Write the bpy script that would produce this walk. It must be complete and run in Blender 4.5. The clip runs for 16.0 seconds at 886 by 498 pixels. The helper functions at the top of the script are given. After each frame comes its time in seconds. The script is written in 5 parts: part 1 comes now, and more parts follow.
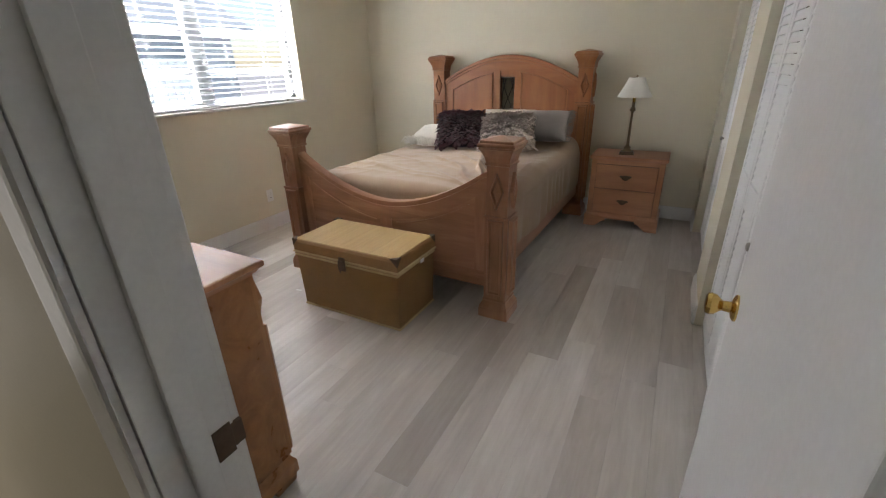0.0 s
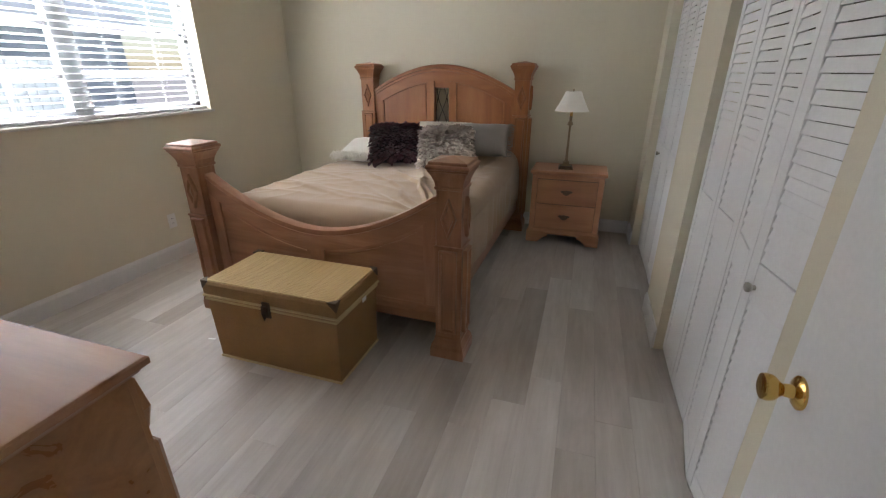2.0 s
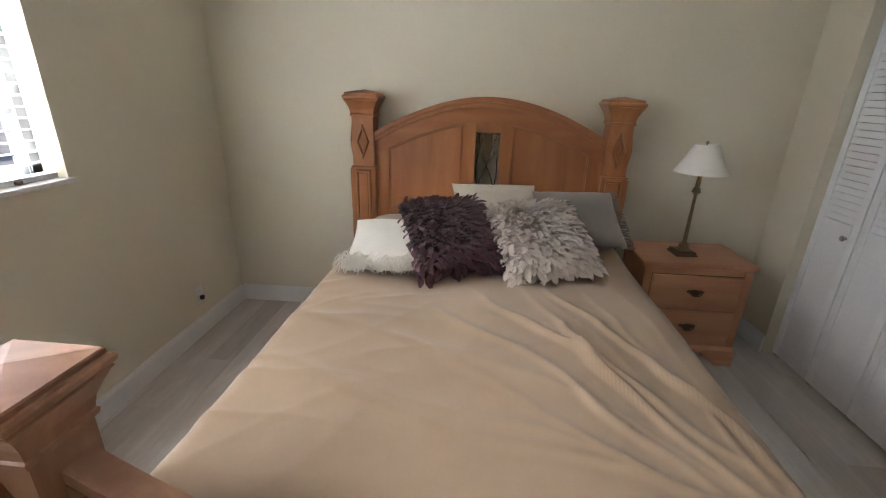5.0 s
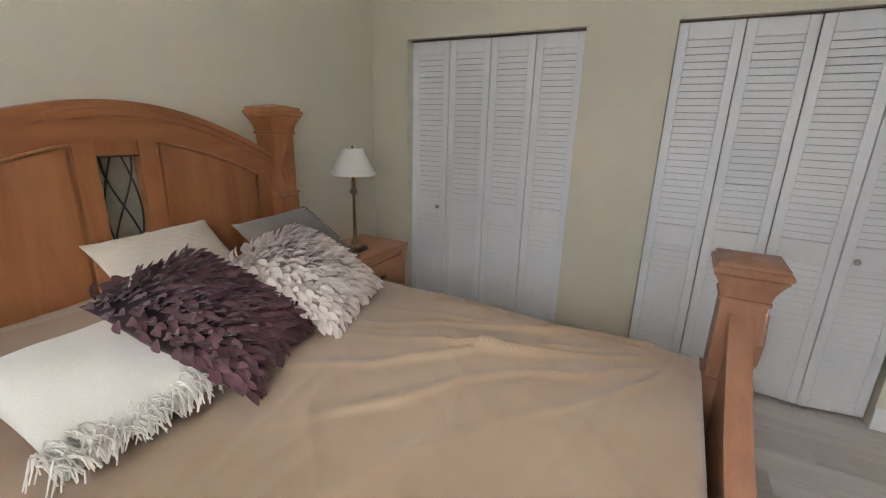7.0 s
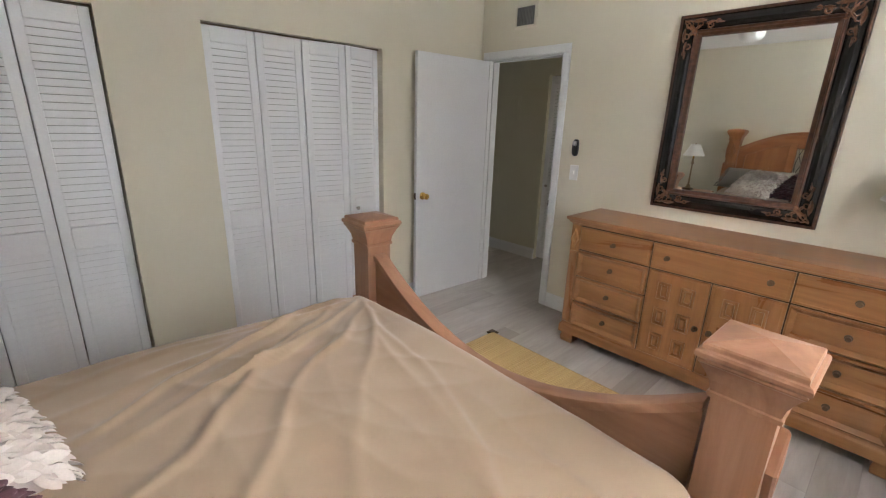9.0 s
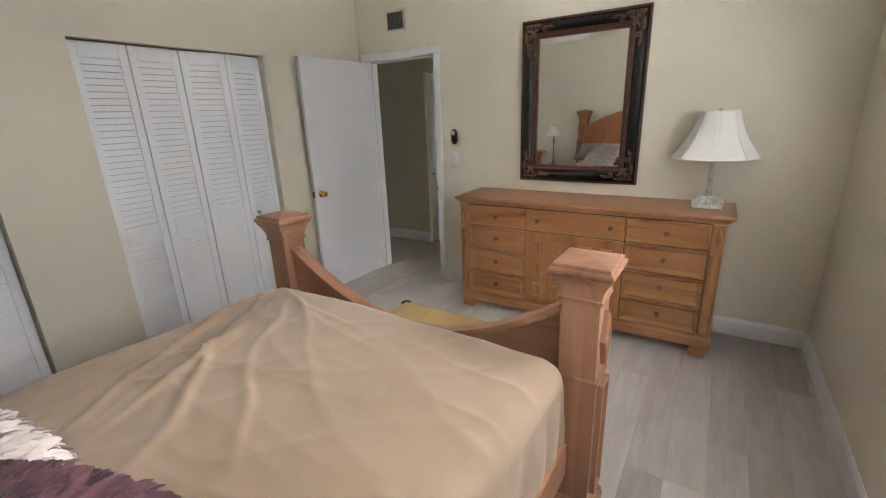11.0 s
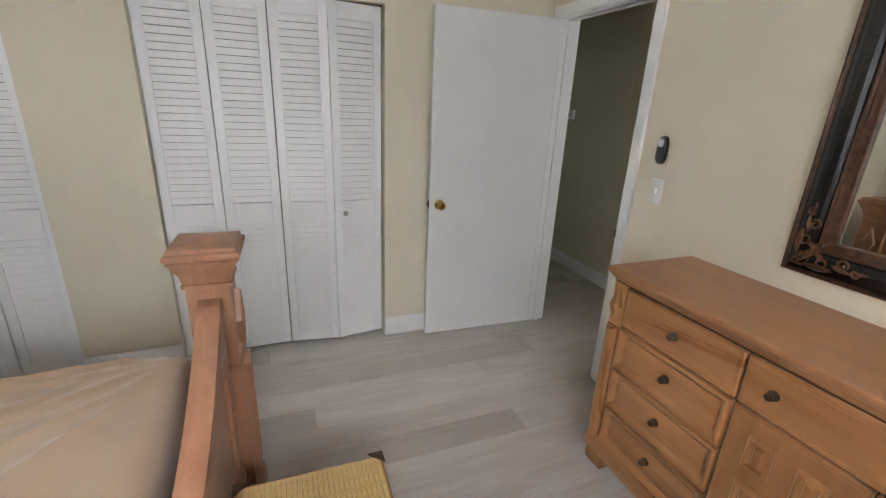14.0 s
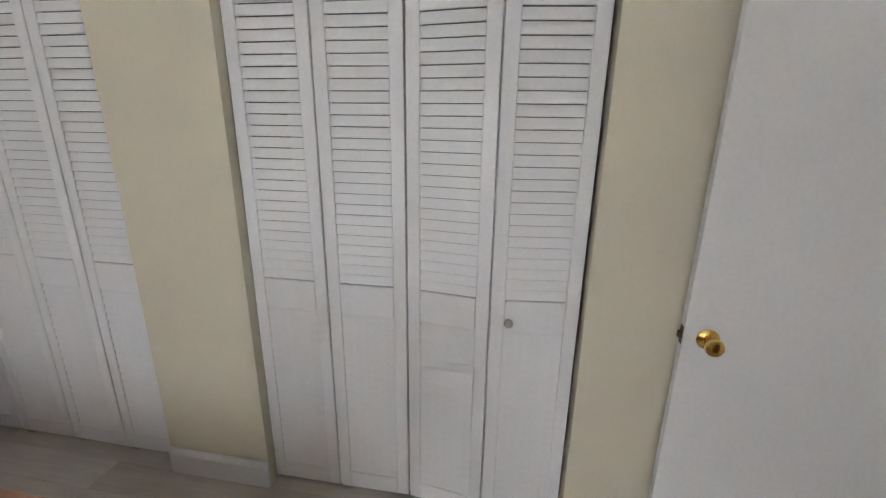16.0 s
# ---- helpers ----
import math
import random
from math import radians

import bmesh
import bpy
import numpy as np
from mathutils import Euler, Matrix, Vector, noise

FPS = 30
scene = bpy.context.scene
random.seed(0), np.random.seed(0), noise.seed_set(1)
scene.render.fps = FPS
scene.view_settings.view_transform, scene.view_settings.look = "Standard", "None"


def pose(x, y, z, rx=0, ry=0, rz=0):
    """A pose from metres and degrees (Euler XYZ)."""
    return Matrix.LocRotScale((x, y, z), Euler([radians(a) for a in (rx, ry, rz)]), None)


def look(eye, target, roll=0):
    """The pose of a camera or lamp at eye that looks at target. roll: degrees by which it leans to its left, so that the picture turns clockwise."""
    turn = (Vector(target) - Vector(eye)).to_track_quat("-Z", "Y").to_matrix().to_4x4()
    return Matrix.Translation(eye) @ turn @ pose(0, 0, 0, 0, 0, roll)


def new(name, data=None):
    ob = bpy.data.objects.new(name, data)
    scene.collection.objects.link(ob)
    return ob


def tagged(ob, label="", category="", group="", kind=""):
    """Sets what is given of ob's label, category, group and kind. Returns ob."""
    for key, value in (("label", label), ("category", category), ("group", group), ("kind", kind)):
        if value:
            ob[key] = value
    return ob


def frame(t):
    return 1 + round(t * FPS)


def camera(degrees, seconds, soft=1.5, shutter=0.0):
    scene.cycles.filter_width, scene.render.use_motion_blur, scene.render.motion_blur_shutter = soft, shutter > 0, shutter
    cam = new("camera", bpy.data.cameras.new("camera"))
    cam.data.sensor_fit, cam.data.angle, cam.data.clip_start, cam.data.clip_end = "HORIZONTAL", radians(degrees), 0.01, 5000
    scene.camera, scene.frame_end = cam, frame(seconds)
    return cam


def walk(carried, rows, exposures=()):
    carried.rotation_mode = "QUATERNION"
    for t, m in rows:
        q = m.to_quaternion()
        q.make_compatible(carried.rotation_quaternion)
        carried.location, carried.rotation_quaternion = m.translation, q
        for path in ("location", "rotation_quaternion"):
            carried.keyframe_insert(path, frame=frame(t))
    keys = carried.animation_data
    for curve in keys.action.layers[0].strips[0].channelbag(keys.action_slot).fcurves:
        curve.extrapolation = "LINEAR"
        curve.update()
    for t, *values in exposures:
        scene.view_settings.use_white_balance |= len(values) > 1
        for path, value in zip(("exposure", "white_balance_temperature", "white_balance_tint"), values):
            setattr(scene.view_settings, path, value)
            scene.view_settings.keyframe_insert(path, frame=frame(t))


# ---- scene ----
cam = camera(92.0, 16.0, 1.2)
PATH = [
    (0, (0.07, -0.104, 1.452), (-0.801, 1.514, 0.661), -1.5),
    (0.5, (0.0, -0.022, 1.467), (-0.686, 1.682, 0.676), -0.6),
    (1, (-0.021, 0.013, 1.476), (-0.664, 1.735, 0.689), -0.4),
    (1.5, (-0.047, 0.014, 1.472), (-0.641, 1.76, 0.699), 0.1),
    (2, (-0.167, 0.164, 1.461), (-0.732, 1.924, 0.697), 0.1),
    (2.5, (-0.295, 0.418, 1.501), (-0.869, 2.191, 0.774), -0.4),
    (3, (-0.455, 0.66, 1.489), (-1.096, 2.421, 0.791), 1.4),
    (3.2, (-0.524, 0.758, 1.491), (-1.191, 2.508, 0.789), 2.1),
    (5.5, (-1.892, 1.725, 1.554), (-1.645, 3.595, 0.891), 0.9),
    (6, (-2.149, 1.815, 1.484), (-1.426, 3.588, 0.907), -0.5),
    (6.5, (-2.306, 2.053, 1.475), (-1.065, 3.507, 0.888), -0.1),
    (7, (-2.403, 2.385, 1.478), (-0.706, 3.282, 0.914), 1.6),
    (7.5, (-2.416, 2.57, 1.459), (-0.532, 2.944, 0.9), 0.9),
    (8, (-2.361, 2.786, 1.487), (-0.456, 2.643, 0.894), 0.0),
    (8.5, (-2.372, 3.049, 1.522), (-0.669, 2.183, 0.928), 1.6),
    (9, (-2.484, 3.261, 1.537), (-1.085, 1.952, 0.963), 1.7),
    (9.5, (-2.603, 3.502, 1.545), (-1.382, 2.026, 0.968), -0.5),
    (9.7, (-2.633, 3.605, 1.549), (-1.476, 2.077, 0.976), -1.8),
    (12, (-2.68, 3.298, 1.556), (-1.663, 1.684, 0.956), -2.0),
    (12.5, (-2.606, 2.936, 1.552), (-1.576, 1.327, 0.959), -1.9),
    (13, (-2.575, 2.515, 1.535), (-1.386, 1.02, 0.941), 0.1),
    (13.5, (-2.433, 2.169, 1.531), (-0.923, 1.008, 0.92), 2.1),
    (14, (-2.223, 1.887, 1.52), (-0.459, 1.192, 0.884), 2.6),
    (14.5, (-2.001, 1.628, 1.533), (-0.127, 1.428, 0.865), 2.0),
    (15, (-1.66, 1.527, 1.524), (0.234, 1.488, 0.881), 0.4),
    (15.5, (-1.3, 1.519, 1.536), (0.599, 1.664, 0.923), 0.4),
    (16, (-0.968, 1.511, 1.521), (0.918, 1.845, 0.944), 0.8),
]
EXPOSURES = [(0.0, 1.0, 6500, 15), (1.5, 0.76, 6500, 15), (3.0, 0.88, 6500, 15), (5.5, 0.76, 6500, 15), (6.0, 0.92, 6500, 15), (7.0, 0.78, 6500, 15), (9.0, 1.03, 6500, 15), (13.0, 0.94, 6500, 15), (14.5, 1.22, 6500, 15), (15.3, 1.06, 6500, 15), (16.0, 0.95, 6500, 15)]
walk(cam, [(t, look(eye, target, roll)) for t, eye, target, roll in PATH], EXPOSURES)
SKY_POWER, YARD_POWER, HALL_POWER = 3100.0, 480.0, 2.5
FAN_X, FAN_Y = -1.29, 1.81


# ---- world and light ----
world = bpy.data.worlds.new("world")
scene.world = world
world.use_nodes = True
wt = world.node_tree
sky = wt.nodes.new("ShaderNodeTexSky")
sky.sky_type = "NISHITA"
sky.sun_disc = False
sky.sun_elevation, sky.sun_rotation = radians(62), radians(285)
wt.links.new(sky.outputs[0], wt.nodes["Background"].inputs[0])
wt.nodes["Background"].inputs[1].default_value = 0.07

sun = new("sun", bpy.data.lights.new("sun", "SUN"))
sun.data.energy, sun.data.angle, sun.data.color = 2.0, radians(0.5), (1.0, 0.95, 0.88)
sun.matrix_world = look((-6, 0.8, 12), (-3, 2.2, 0.5))

# daylight of the open sky in the window's opening, outside the glass
sky_lamp = new("window_daylight", bpy.data.lights.new("window_daylight", "AREA"))
sky_lamp.data.shape, sky_lamp.data.size, sky_lamp.data.size_y = "RECTANGLE", 3.6, 2.0
sky_lamp.data.energy, sky_lamp.data.color = SKY_POWER, (0.93, 0.97, 1.0)
sky_lamp.matrix_world = look((-5.15, 2.3, 3.98), (-3.3, 2.3, 1.7))

# added unseen fill: light thrown up through the window by sunlit paving outside
yard_fill = new("paving_bounce_fill", bpy.data.lights.new("paving_bounce_fill", "AREA"))
yard_fill.data.shape, yard_fill.data.size, yard_fill.data.size_y = "RECTANGLE", 3.2, 1.3
yard_fill.data.energy, yard_fill.data.color = YARD_POWER, (0.93, 0.97, 1.0)
yard_fill.matrix_world = look((-4.9, 2.3, 0.25), (-3.3, 2.3, 1.75))

# added fill lamp, unseen, against the hall's closed west end, standing in for daylight
hall_fill = new("hall_fill_light", bpy.data.lights.new("hall_fill_light", "AREA"))
hall_fill.data.shape, hall_fill.data.size, hall_fill.data.size_y = "RECTANGLE", 0.8, 1.9
hall_fill.data.energy, hall_fill.data.color = HALL_POWER, (1.0, 0.98, 0.94)
hall_fill.matrix_world = look((-2.15, -0.38, 1.15), (0.5, -0.38, 1.0))

# ---- materials ----
def nodes_of(name):
    m = bpy.data.materials.new(name)
    m.use_nodes = True
    return m, m.node_tree, m.node_tree.nodes["Principled BSDF"]


def noise_at(t, vec, scale, detail=4.0, rough=0.55, distort=0.0):
    n = t.nodes.new("ShaderNodeTexNoise")
    n.inputs["Scale"].default_value, n.inputs["Detail"].default_value = scale, detail
    n.inputs["Roughness"].default_value, n.inputs["Distortion"].default_value = rough, distort
    t.links.new(vec, n.inputs["Vector"])
    return n.outputs["Fac"]


def coords(t, stretch=(1, 1, 1), random_shift=False):
    c = t.nodes.new("ShaderNodeTexCoord")
    m = t.nodes.new("ShaderNodeMapping")
    m.inputs["Scale"].default_value = stretch
    t.links.new(c.outputs["Object"], m.inputs["Vector"])
    if random_shift:
        info = t.nodes.new("ShaderNodeObjectInfo")
        mul = t.nodes.new("ShaderNodeMath")
        mul.operation, mul.inputs[1].default_value = "MULTIPLY", 37.0
        t.links.new(info.outputs["Random"], mul.inputs[0])
        comb = t.nodes.new("ShaderNodeCombineXYZ")
        for k in range(3):
            t.links.new(mul.outputs[0], comb.inputs[k])
        t.links.new(comb.outputs[0], m.inputs["Location"])
    return m.outputs["Vector"]


def ramp(t, fac, stops):
    r = t.nodes.new("ShaderNodeValToRGB")
    e = r.color_ramp.elements
    while len(e) < len(stops):
        e.new(0.5)
    for el, (p, c) in zip(e, stops):
        el.position, el.color = p, (*c, 1)
    t.links.new(fac, r.inputs["Fac"])
    return r.outputs["Color"]


def blend(t, kind, fac, a, b):
    m = t.nodes.new("ShaderNodeMix")
    m.data_type, m.blend_type = "RGBA", kind
    if hasattr(fac, "is_linked"):
        t.links.new(fac, m.inputs[0])
    else:
        m.inputs[0].default_value = fac
    for sock, v in ((m.inputs[6], a), (m.inputs[7], b)):
        if hasattr(v, "is_linked"):
            t.links.new(v, sock)
        else:
            sock.default_value = (*v, 1)
    return m.outputs[2]


def bump(t, p, height, strength, dist):
    b = t.nodes.new("ShaderNodeBump")
    b.inputs["Strength"].default_value, b.inputs["Distance"].default_value = strength, dist
    t.links.new(height, b.inputs["Height"])
    t.links.new(b.outputs["Normal"], p.inputs["Normal"])


def lerp(c, k):
    return tuple(min(1.0, v * k) for v in c)


def paint(name, col, rough=0.5, vary=0.06, grain=220.0, relief=0.15, dist=0.001, metal=0.0, large=1.6):
    """Plain coats: slow tone drift, fine orange-peel relief."""
    m, t, p = nodes_of(name)
    v = coords(t)
    base = ramp(t, noise_at(t, v, large, 5), [(0.3, lerp(col, 1 - vary)), (0.7, lerp(col, 1 + vary))])
    fine = noise_at(t, v, grain, 3)
    t.links.new(blend(t, "MULTIPLY", 0.25, base, ramp(t, fine, [(0.3, (0.82, 0.82, 0.82)), (0.65, (1, 1, 1))])), p.inputs["Base Color"])
    p.inputs["Metallic"].default_value = metal
    rr = t.nodes.new("ShaderNodeMapRange")
    rr.inputs[3].default_value, rr.inputs[4].default_value = max(0.05, rough - 0.08), min(1, rough + 0.1)
    t.links.new(noise_at(t, v, 9, 4), rr.inputs[0])
    t.links.new(rr.outputs[0], p.inputs["Roughness"])
    bump(t, p, fine, relief, dist)
    return m


def wood(name, dark, mid, light, axis="z", rough=0.38):
    """Pine with long grain along one axis, worn lighter in patches."""
    m, t, p = nodes_of(name)
    s = {"x": (1.0, 9, 9), "y": (9, 1.0, 9), "z": (9, 9, 1.0)}[axis]
    v = coords(t, s, True)
    grain = noise_at(t, v, 0.9, 5, 0.55, 1.2)
    fine = noise_at(t, v, 9.0, 4, 0.6, 0.3)
    patch = noise_at(t, coords(t), 3.2, 4)
    c = ramp(t, grain, [(0.2, dark), (0.5, mid), (0.8, light)])
    c = blend(t, "MULTIPLY", 0.22, c, ramp(t, fine, [(0.3, (0.72, 0.66, 0.6)), (0.62, (1, 1, 1))]))
    c = blend(t, "MULTIPLY", 0.5, c, ramp(t, patch, [(0.3, (0.86, 0.83, 0.8)), (0.7, (1.12, 1.1, 1.08))]))
    t.links.new(c, p.inputs["Base Color"])
    rr = t.nodes.new("ShaderNodeMapRange")
    rr.inputs[3].default_value, rr.inputs[4].default_value = rough - 0.08, rough + 0.14
    t.links.new(grain, rr.inputs[0])
    t.links.new(rr.outputs[0], p.inputs["Roughness"])
    bump(t, p, fine, 0.12, 0.001)
    return m


def cloth(name, col, weave=900.0, vary=0.08, rough=0.9, relief=0.3, sheen=0.25):
    m, t, p = nodes_of(name)
    v = coords(t)
    c = ramp(t, noise_at(t, v, 4, 5), [(0.3, lerp(col, 1 - vary)), (0.7, lerp(col, 1 + vary))])
    fine = noise_at(t, v, weave, 2)
    c = blend(t, "MULTIPLY", 0.3, c, ramp(t, fine, [(0.35, (0.75, 0.75, 0.75)), (0.65, (1, 1, 1))]))
    t.links.new(c, p.inputs["Base Color"])
    p.inputs["Roughness"].default_value = rough
    p.inputs["Sheen Weight"].default_value = sheen
    bump(t, p, fine, relief, 0.0008)
    return m


def petal_cloth(name, a, b):
    m, t, p = nodes_of(name)
    info = t.nodes.new("ShaderNodeObjectInfo")
    c = ramp(t, info.outputs["Random"], [(0.0, a), (1.0, b)])
    c = blend(t, "MULTIPLY", 0.3, c, ramp(t, noise_at(t, coords(t), 160, 3), [(0.3, (0.75, 0.75, 0.75)), (0.7, (1, 1, 1))]))
    t.links.new(c, p.inputs["Base Color"])
    p.inputs["Roughness"].default_value = 0.75
    p.inputs["Sheen Weight"].default_value = 0.2
    return m


def plank_floor(name):
    """Greige vinyl planks, each of its own tone, streaked along y."""
    m, t, p = nodes_of(name)
    info = t.nodes.new("ShaderNodeObjectInfo")
    tone = ramp(t, info.outputs["Random"], [(0.0, (0.40, 0.355, 0.315)), (0.16, (0.485, 0.44, 0.40)), (0.75, (0.535, 0.495, 0.455)), (1.0, (0.60, 0.565, 0.53))])
    v = coords(t, (22, 1.5, 1), True)
    streak = noise_at(t, v, 1.5, 6, 0.62, 0.8)
    cloud = noise_at(t, coords(t, (5, 1.1, 1), True), 1.6, 4, 0.6, 0.5)
    c = blend(t, "MULTIPLY", 0.42, tone, ramp(t, streak, [(0.3, (0.76, 0.73, 0.7)), (0.66, (1.06, 1.05, 1.04))]))
    c = blend(t, "MULTIPLY", 0.6, c, ramp(t, cloud, [(0.32, (0.78, 0.75, 0.72)), (0.66, (1.08, 1.08, 1.08))]))
    t.links.new(c, p.inputs["Base Color"])
    rr = t.nodes.new("ShaderNodeMapRange")
    rr.inputs[3].default_value, rr.inputs[4].default_value = 0.34, 0.52
    t.links.new(cloud, rr.inputs[0])
    t.links.new(rr.outputs[0], p.inputs["Roughness"])
    bump(t, p, streak, 0.08, 0.001)
    return m


def straw(name, dark, light, scale_u, scale_v):
    """Woven straw: rows of short strands, as fine colour and relief."""
    m, t, p = nodes_of(name)
    v = coords(t, (scale_u, scale_v, scale_v))
    n = noise_at(t, v, 1.0, 3, 0.6)
    slow = noise_at(t, coords(t), 6, 3)
    c = ramp(t, n, [(0.3, dark), (0.68, light)])
    c = blend(t, "MULTIPLY", 0.5, c, ramp(t, slow, [(0.3, (0.8, 0.78, 0.72)), (0.7, (1.08, 1.06, 1.0))]))
    t.links.new(c, p.inputs["Base Color"])
    p.inputs["Roughness"].default_value = 0.62
    bump(t, p, n, 0.5, 0.002)
    return m


def metal(name, col, rough=0.25, vary=0.2):
    m, t, p = nodes_of(name)
    v = coords(t)
    c = ramp(t, noise_at(t, v, 40, 4), [(0.3, lerp(col, 1 - vary)), (0.7, lerp(col, 1 + vary * 0.5))])
    t.links.new(c, p.inputs["Base Color"])
    p.inputs["Metallic"].default_value, p.inputs["Roughness"].default_value = 1.0, rough
    return m


M_WALL = paint("wall_paint", (0.70, 0.645, 0.51), 0.6, 0.025, 260, 0.12)
M_HALL = paint("hall_paint", (0.66, 0.62, 0.48), 0.6, 0.03, 260, 0.12)
M_CEIL = paint("ceiling_paint", (0.78, 0.77, 0.74), 0.8, 0.02, 120, 0.3)
M_TRIM = paint("trim_paint", (0.78, 0.775, 0.76), 0.35, 0.03, 90, 0.1)
M_DOOR = paint("door_paint", (0.77, 0.765, 0.76), 0.42, 0.025, 70, 0.12)
M_LOUVRE = paint("louvre_paint", (0.84, 0.84, 0.845), 0.36, 0.02, 90, 0.08)
# dark colour that puts the closets' inner shade into the paint
M_CLOSET_SHADE = paint("closet_shade", (0.25, 0.24, 0.22), 0.8, 0.1)
M_PINE_Z = wood("pine_upright", (0.220, 0.098, 0.053), (0.335, 0.165, 0.095), (0.470, 0.265, 0.165), "z")
M_PINE_X = wood("pine_across", (0.220, 0.098, 0.053), (0.335, 0.165, 0.095), (0.470, 0.265, 0.165), "x")
M_PINE_Y = wood("pine_along", (0.220, 0.098, 0.053), (0.335, 0.165, 0.095), (0.470, 0.265, 0.165), "y")
M_HEAD = wood("headboard_pine", (0.230, 0.082, 0.028), (0.320, 0.124, 0.045), (0.400, 0.170, 0.066), "z")
M_HEAD_X = wood("headboard_pine_across", (0.230, 0.082, 0.028), (0.320, 0.124, 0.045), (0.400, 0.170, 0.066), "x")
M_DRESS = wood("dresser_pine", (0.19, 0.078, 0.029), (0.335, 0.152, 0.060), (0.46, 0.228, 0.094), "x", 0.27)
M_DRESS_Z = wood("dresser_pine_upright", (0.19, 0.078, 0.029), (0.335, 0.152, 0.060), (0.46, 0.228, 0.094), "z", 0.27)
M_DRTOP = wood("dresser_top_pine", (0.25, 0.11, 0.05), (0.34, 0.16, 0.075), (0.41, 0.21, 0.105), "x", 0.38)
M_NIGHT = wood("nightstand_pine", (0.39, 0.172, 0.092), (0.49, 0.237, 0.132), (0.58, 0.31, 0.18), "x")
M_SHEET = cloth("tan_sheet", (0.35, 0.243, 0.155), 700, 0.05, 0.85, 0.2)
M_WHITE_CLOTH = cloth("white_cloth", (0.74, 0.70, 0.62), 300, 0.05, 0.95, 0.6)
M_FRINGE = cloth("fringe_yarn", (0.76, 0.72, 0.64), 400, 0.06)
M_BEIGE = cloth("beige_knit", (0.58, 0.52, 0.42), 240, 0.06, 0.95, 0.7)
M_GREY = cloth("grey_cloth", (0.20, 0.175, 0.155), 400, 0.1)
M_PLUM = cloth("plum_cloth", (0.035, 0.018, 0.022), 400, 0.1)
M_PLUM_P = petal_cloth("plum_petals", (0.055, 0.019, 0.023), (0.125, 0.046, 0.056))
M_BLUSH = cloth("blush_cloth", (0.62, 0.52, 0.46), 400, 0.08)
M_BLUSH_P = petal_cloth("blush_petals", (0.64, 0.53, 0.46), (0.80, 0.71, 0.64))
M_FLOOR = plank_floor("vinyl_planks")
M_JOINT = paint("floor_joint", (0.20, 0.18, 0.165), 0.8)
# near-black brown that paints the shade between drawers
M_GAP_SHADE = paint("drawer_gap_shade", (0.055, 0.024, 0.011), 0.6, 0.2)
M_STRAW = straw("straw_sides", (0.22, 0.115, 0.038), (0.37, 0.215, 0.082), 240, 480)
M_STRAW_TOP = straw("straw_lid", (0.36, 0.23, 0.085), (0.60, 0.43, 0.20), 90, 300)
M_BRAID = straw("straw_braid", (0.46, 0.34, 0.16), (0.66, 0.54, 0.32), 300, 300)
M_BRASS = metal("polished_brass", (0.80, 0.53, 0.17), 0.16, 0.08)
M_BRONZE = metal("antique_bronze", (0.14, 0.10, 0.07), 0.42)
M_ANTIQUE = metal("antique_brass", (0.33, 0.25, 0.16), 0.38)
M_STEEL = metal("brushed_nickel", (0.42, 0.40, 0.37), 0.3)
M_IRON = paint("black_iron", (0.02, 0.018, 0.016), 0.5, 0.2)
M_SHADE = cloth("lamp_shade_cloth", (0.80, 0.77, 0.70), 500, 0.03, 0.9, 0.15)
M_STONE = paint("carved_stone", (0.50, 0.49, 0.42), 0.6, 0.22, 60, 0.4, 0.002, 0.0, 30)
M_BLACK = paint("frame_black", (0.014, 0.011, 0.010), 0.22, 0.3, 90, 0.15)
M_RUST = paint("frame_brown", (0.085, 0.035, 0.018), 0.38, 0.5, 50, 0.4, 0.002, 0.25, 40)
M_GILT = paint("frame_ornament", (0.17, 0.08, 0.042), 0.32, 0.6, 60, 0.3, 0.001, 0.6, 60)
M_PLASTIC = paint("white_plastic", (0.80, 0.79, 0.76), 0.35, 0.02)
M_BLACK_PL = paint("black_plastic", (0.015, 0.015, 0.016), 0.3, 0.1)
M_GREY_PL = paint("grey_plastic", (0.42, 0.42, 0.42), 0.4, 0.05)
M_VENT = paint("vent_grey", (0.16, 0.155, 0.14), 0.5, 0.1)
M_BLIND = paint("blind_white", (0.66, 0.66, 0.66), 0.4, 0.02)
M_ALU = paint("window_aluminium", (0.22, 0.23, 0.24), 0.45, 0.05, 90, 0.1, 0.001, 0.5)
M_SILL = paint("sill_stone", (0.66, 0.65, 0.63), 0.35, 0.06, 60, 0.1)
M_PAVING = paint("paving", (0.36, 0.36, 0.36), 0.85, 0.15, 30, 0.4, 0.004)
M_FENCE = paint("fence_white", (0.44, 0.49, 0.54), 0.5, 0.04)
# white that paints the glint on the trunk
M_GLINT = paint("glint_white", (0.8, 0.8, 0.78), 0.5)
M_GLOBE = paint("frosted_globe", (0.82, 0.82, 0.80), 0.3, 0.02)

M_GLASS, gt, gp = nodes_of("window_glass")
gp.inputs["Transmission Weight"].default_value, gp.inputs["Roughness"].default_value = 1.0, 0.0
gp.inputs["IOR"].default_value = 1.02
gp.inputs["Base Color"].default_value = (0.97, 0.99, 0.99, 1)
M_MIRROR, mt, mp = nodes_of("mirror_glass")
mp.inputs["Metallic"].default_value, mp.inputs["Roughness"].default_value = 1.0, 0.015
mp.inputs["Base Color"].default_value = (0.86, 0.87, 0.85, 1)


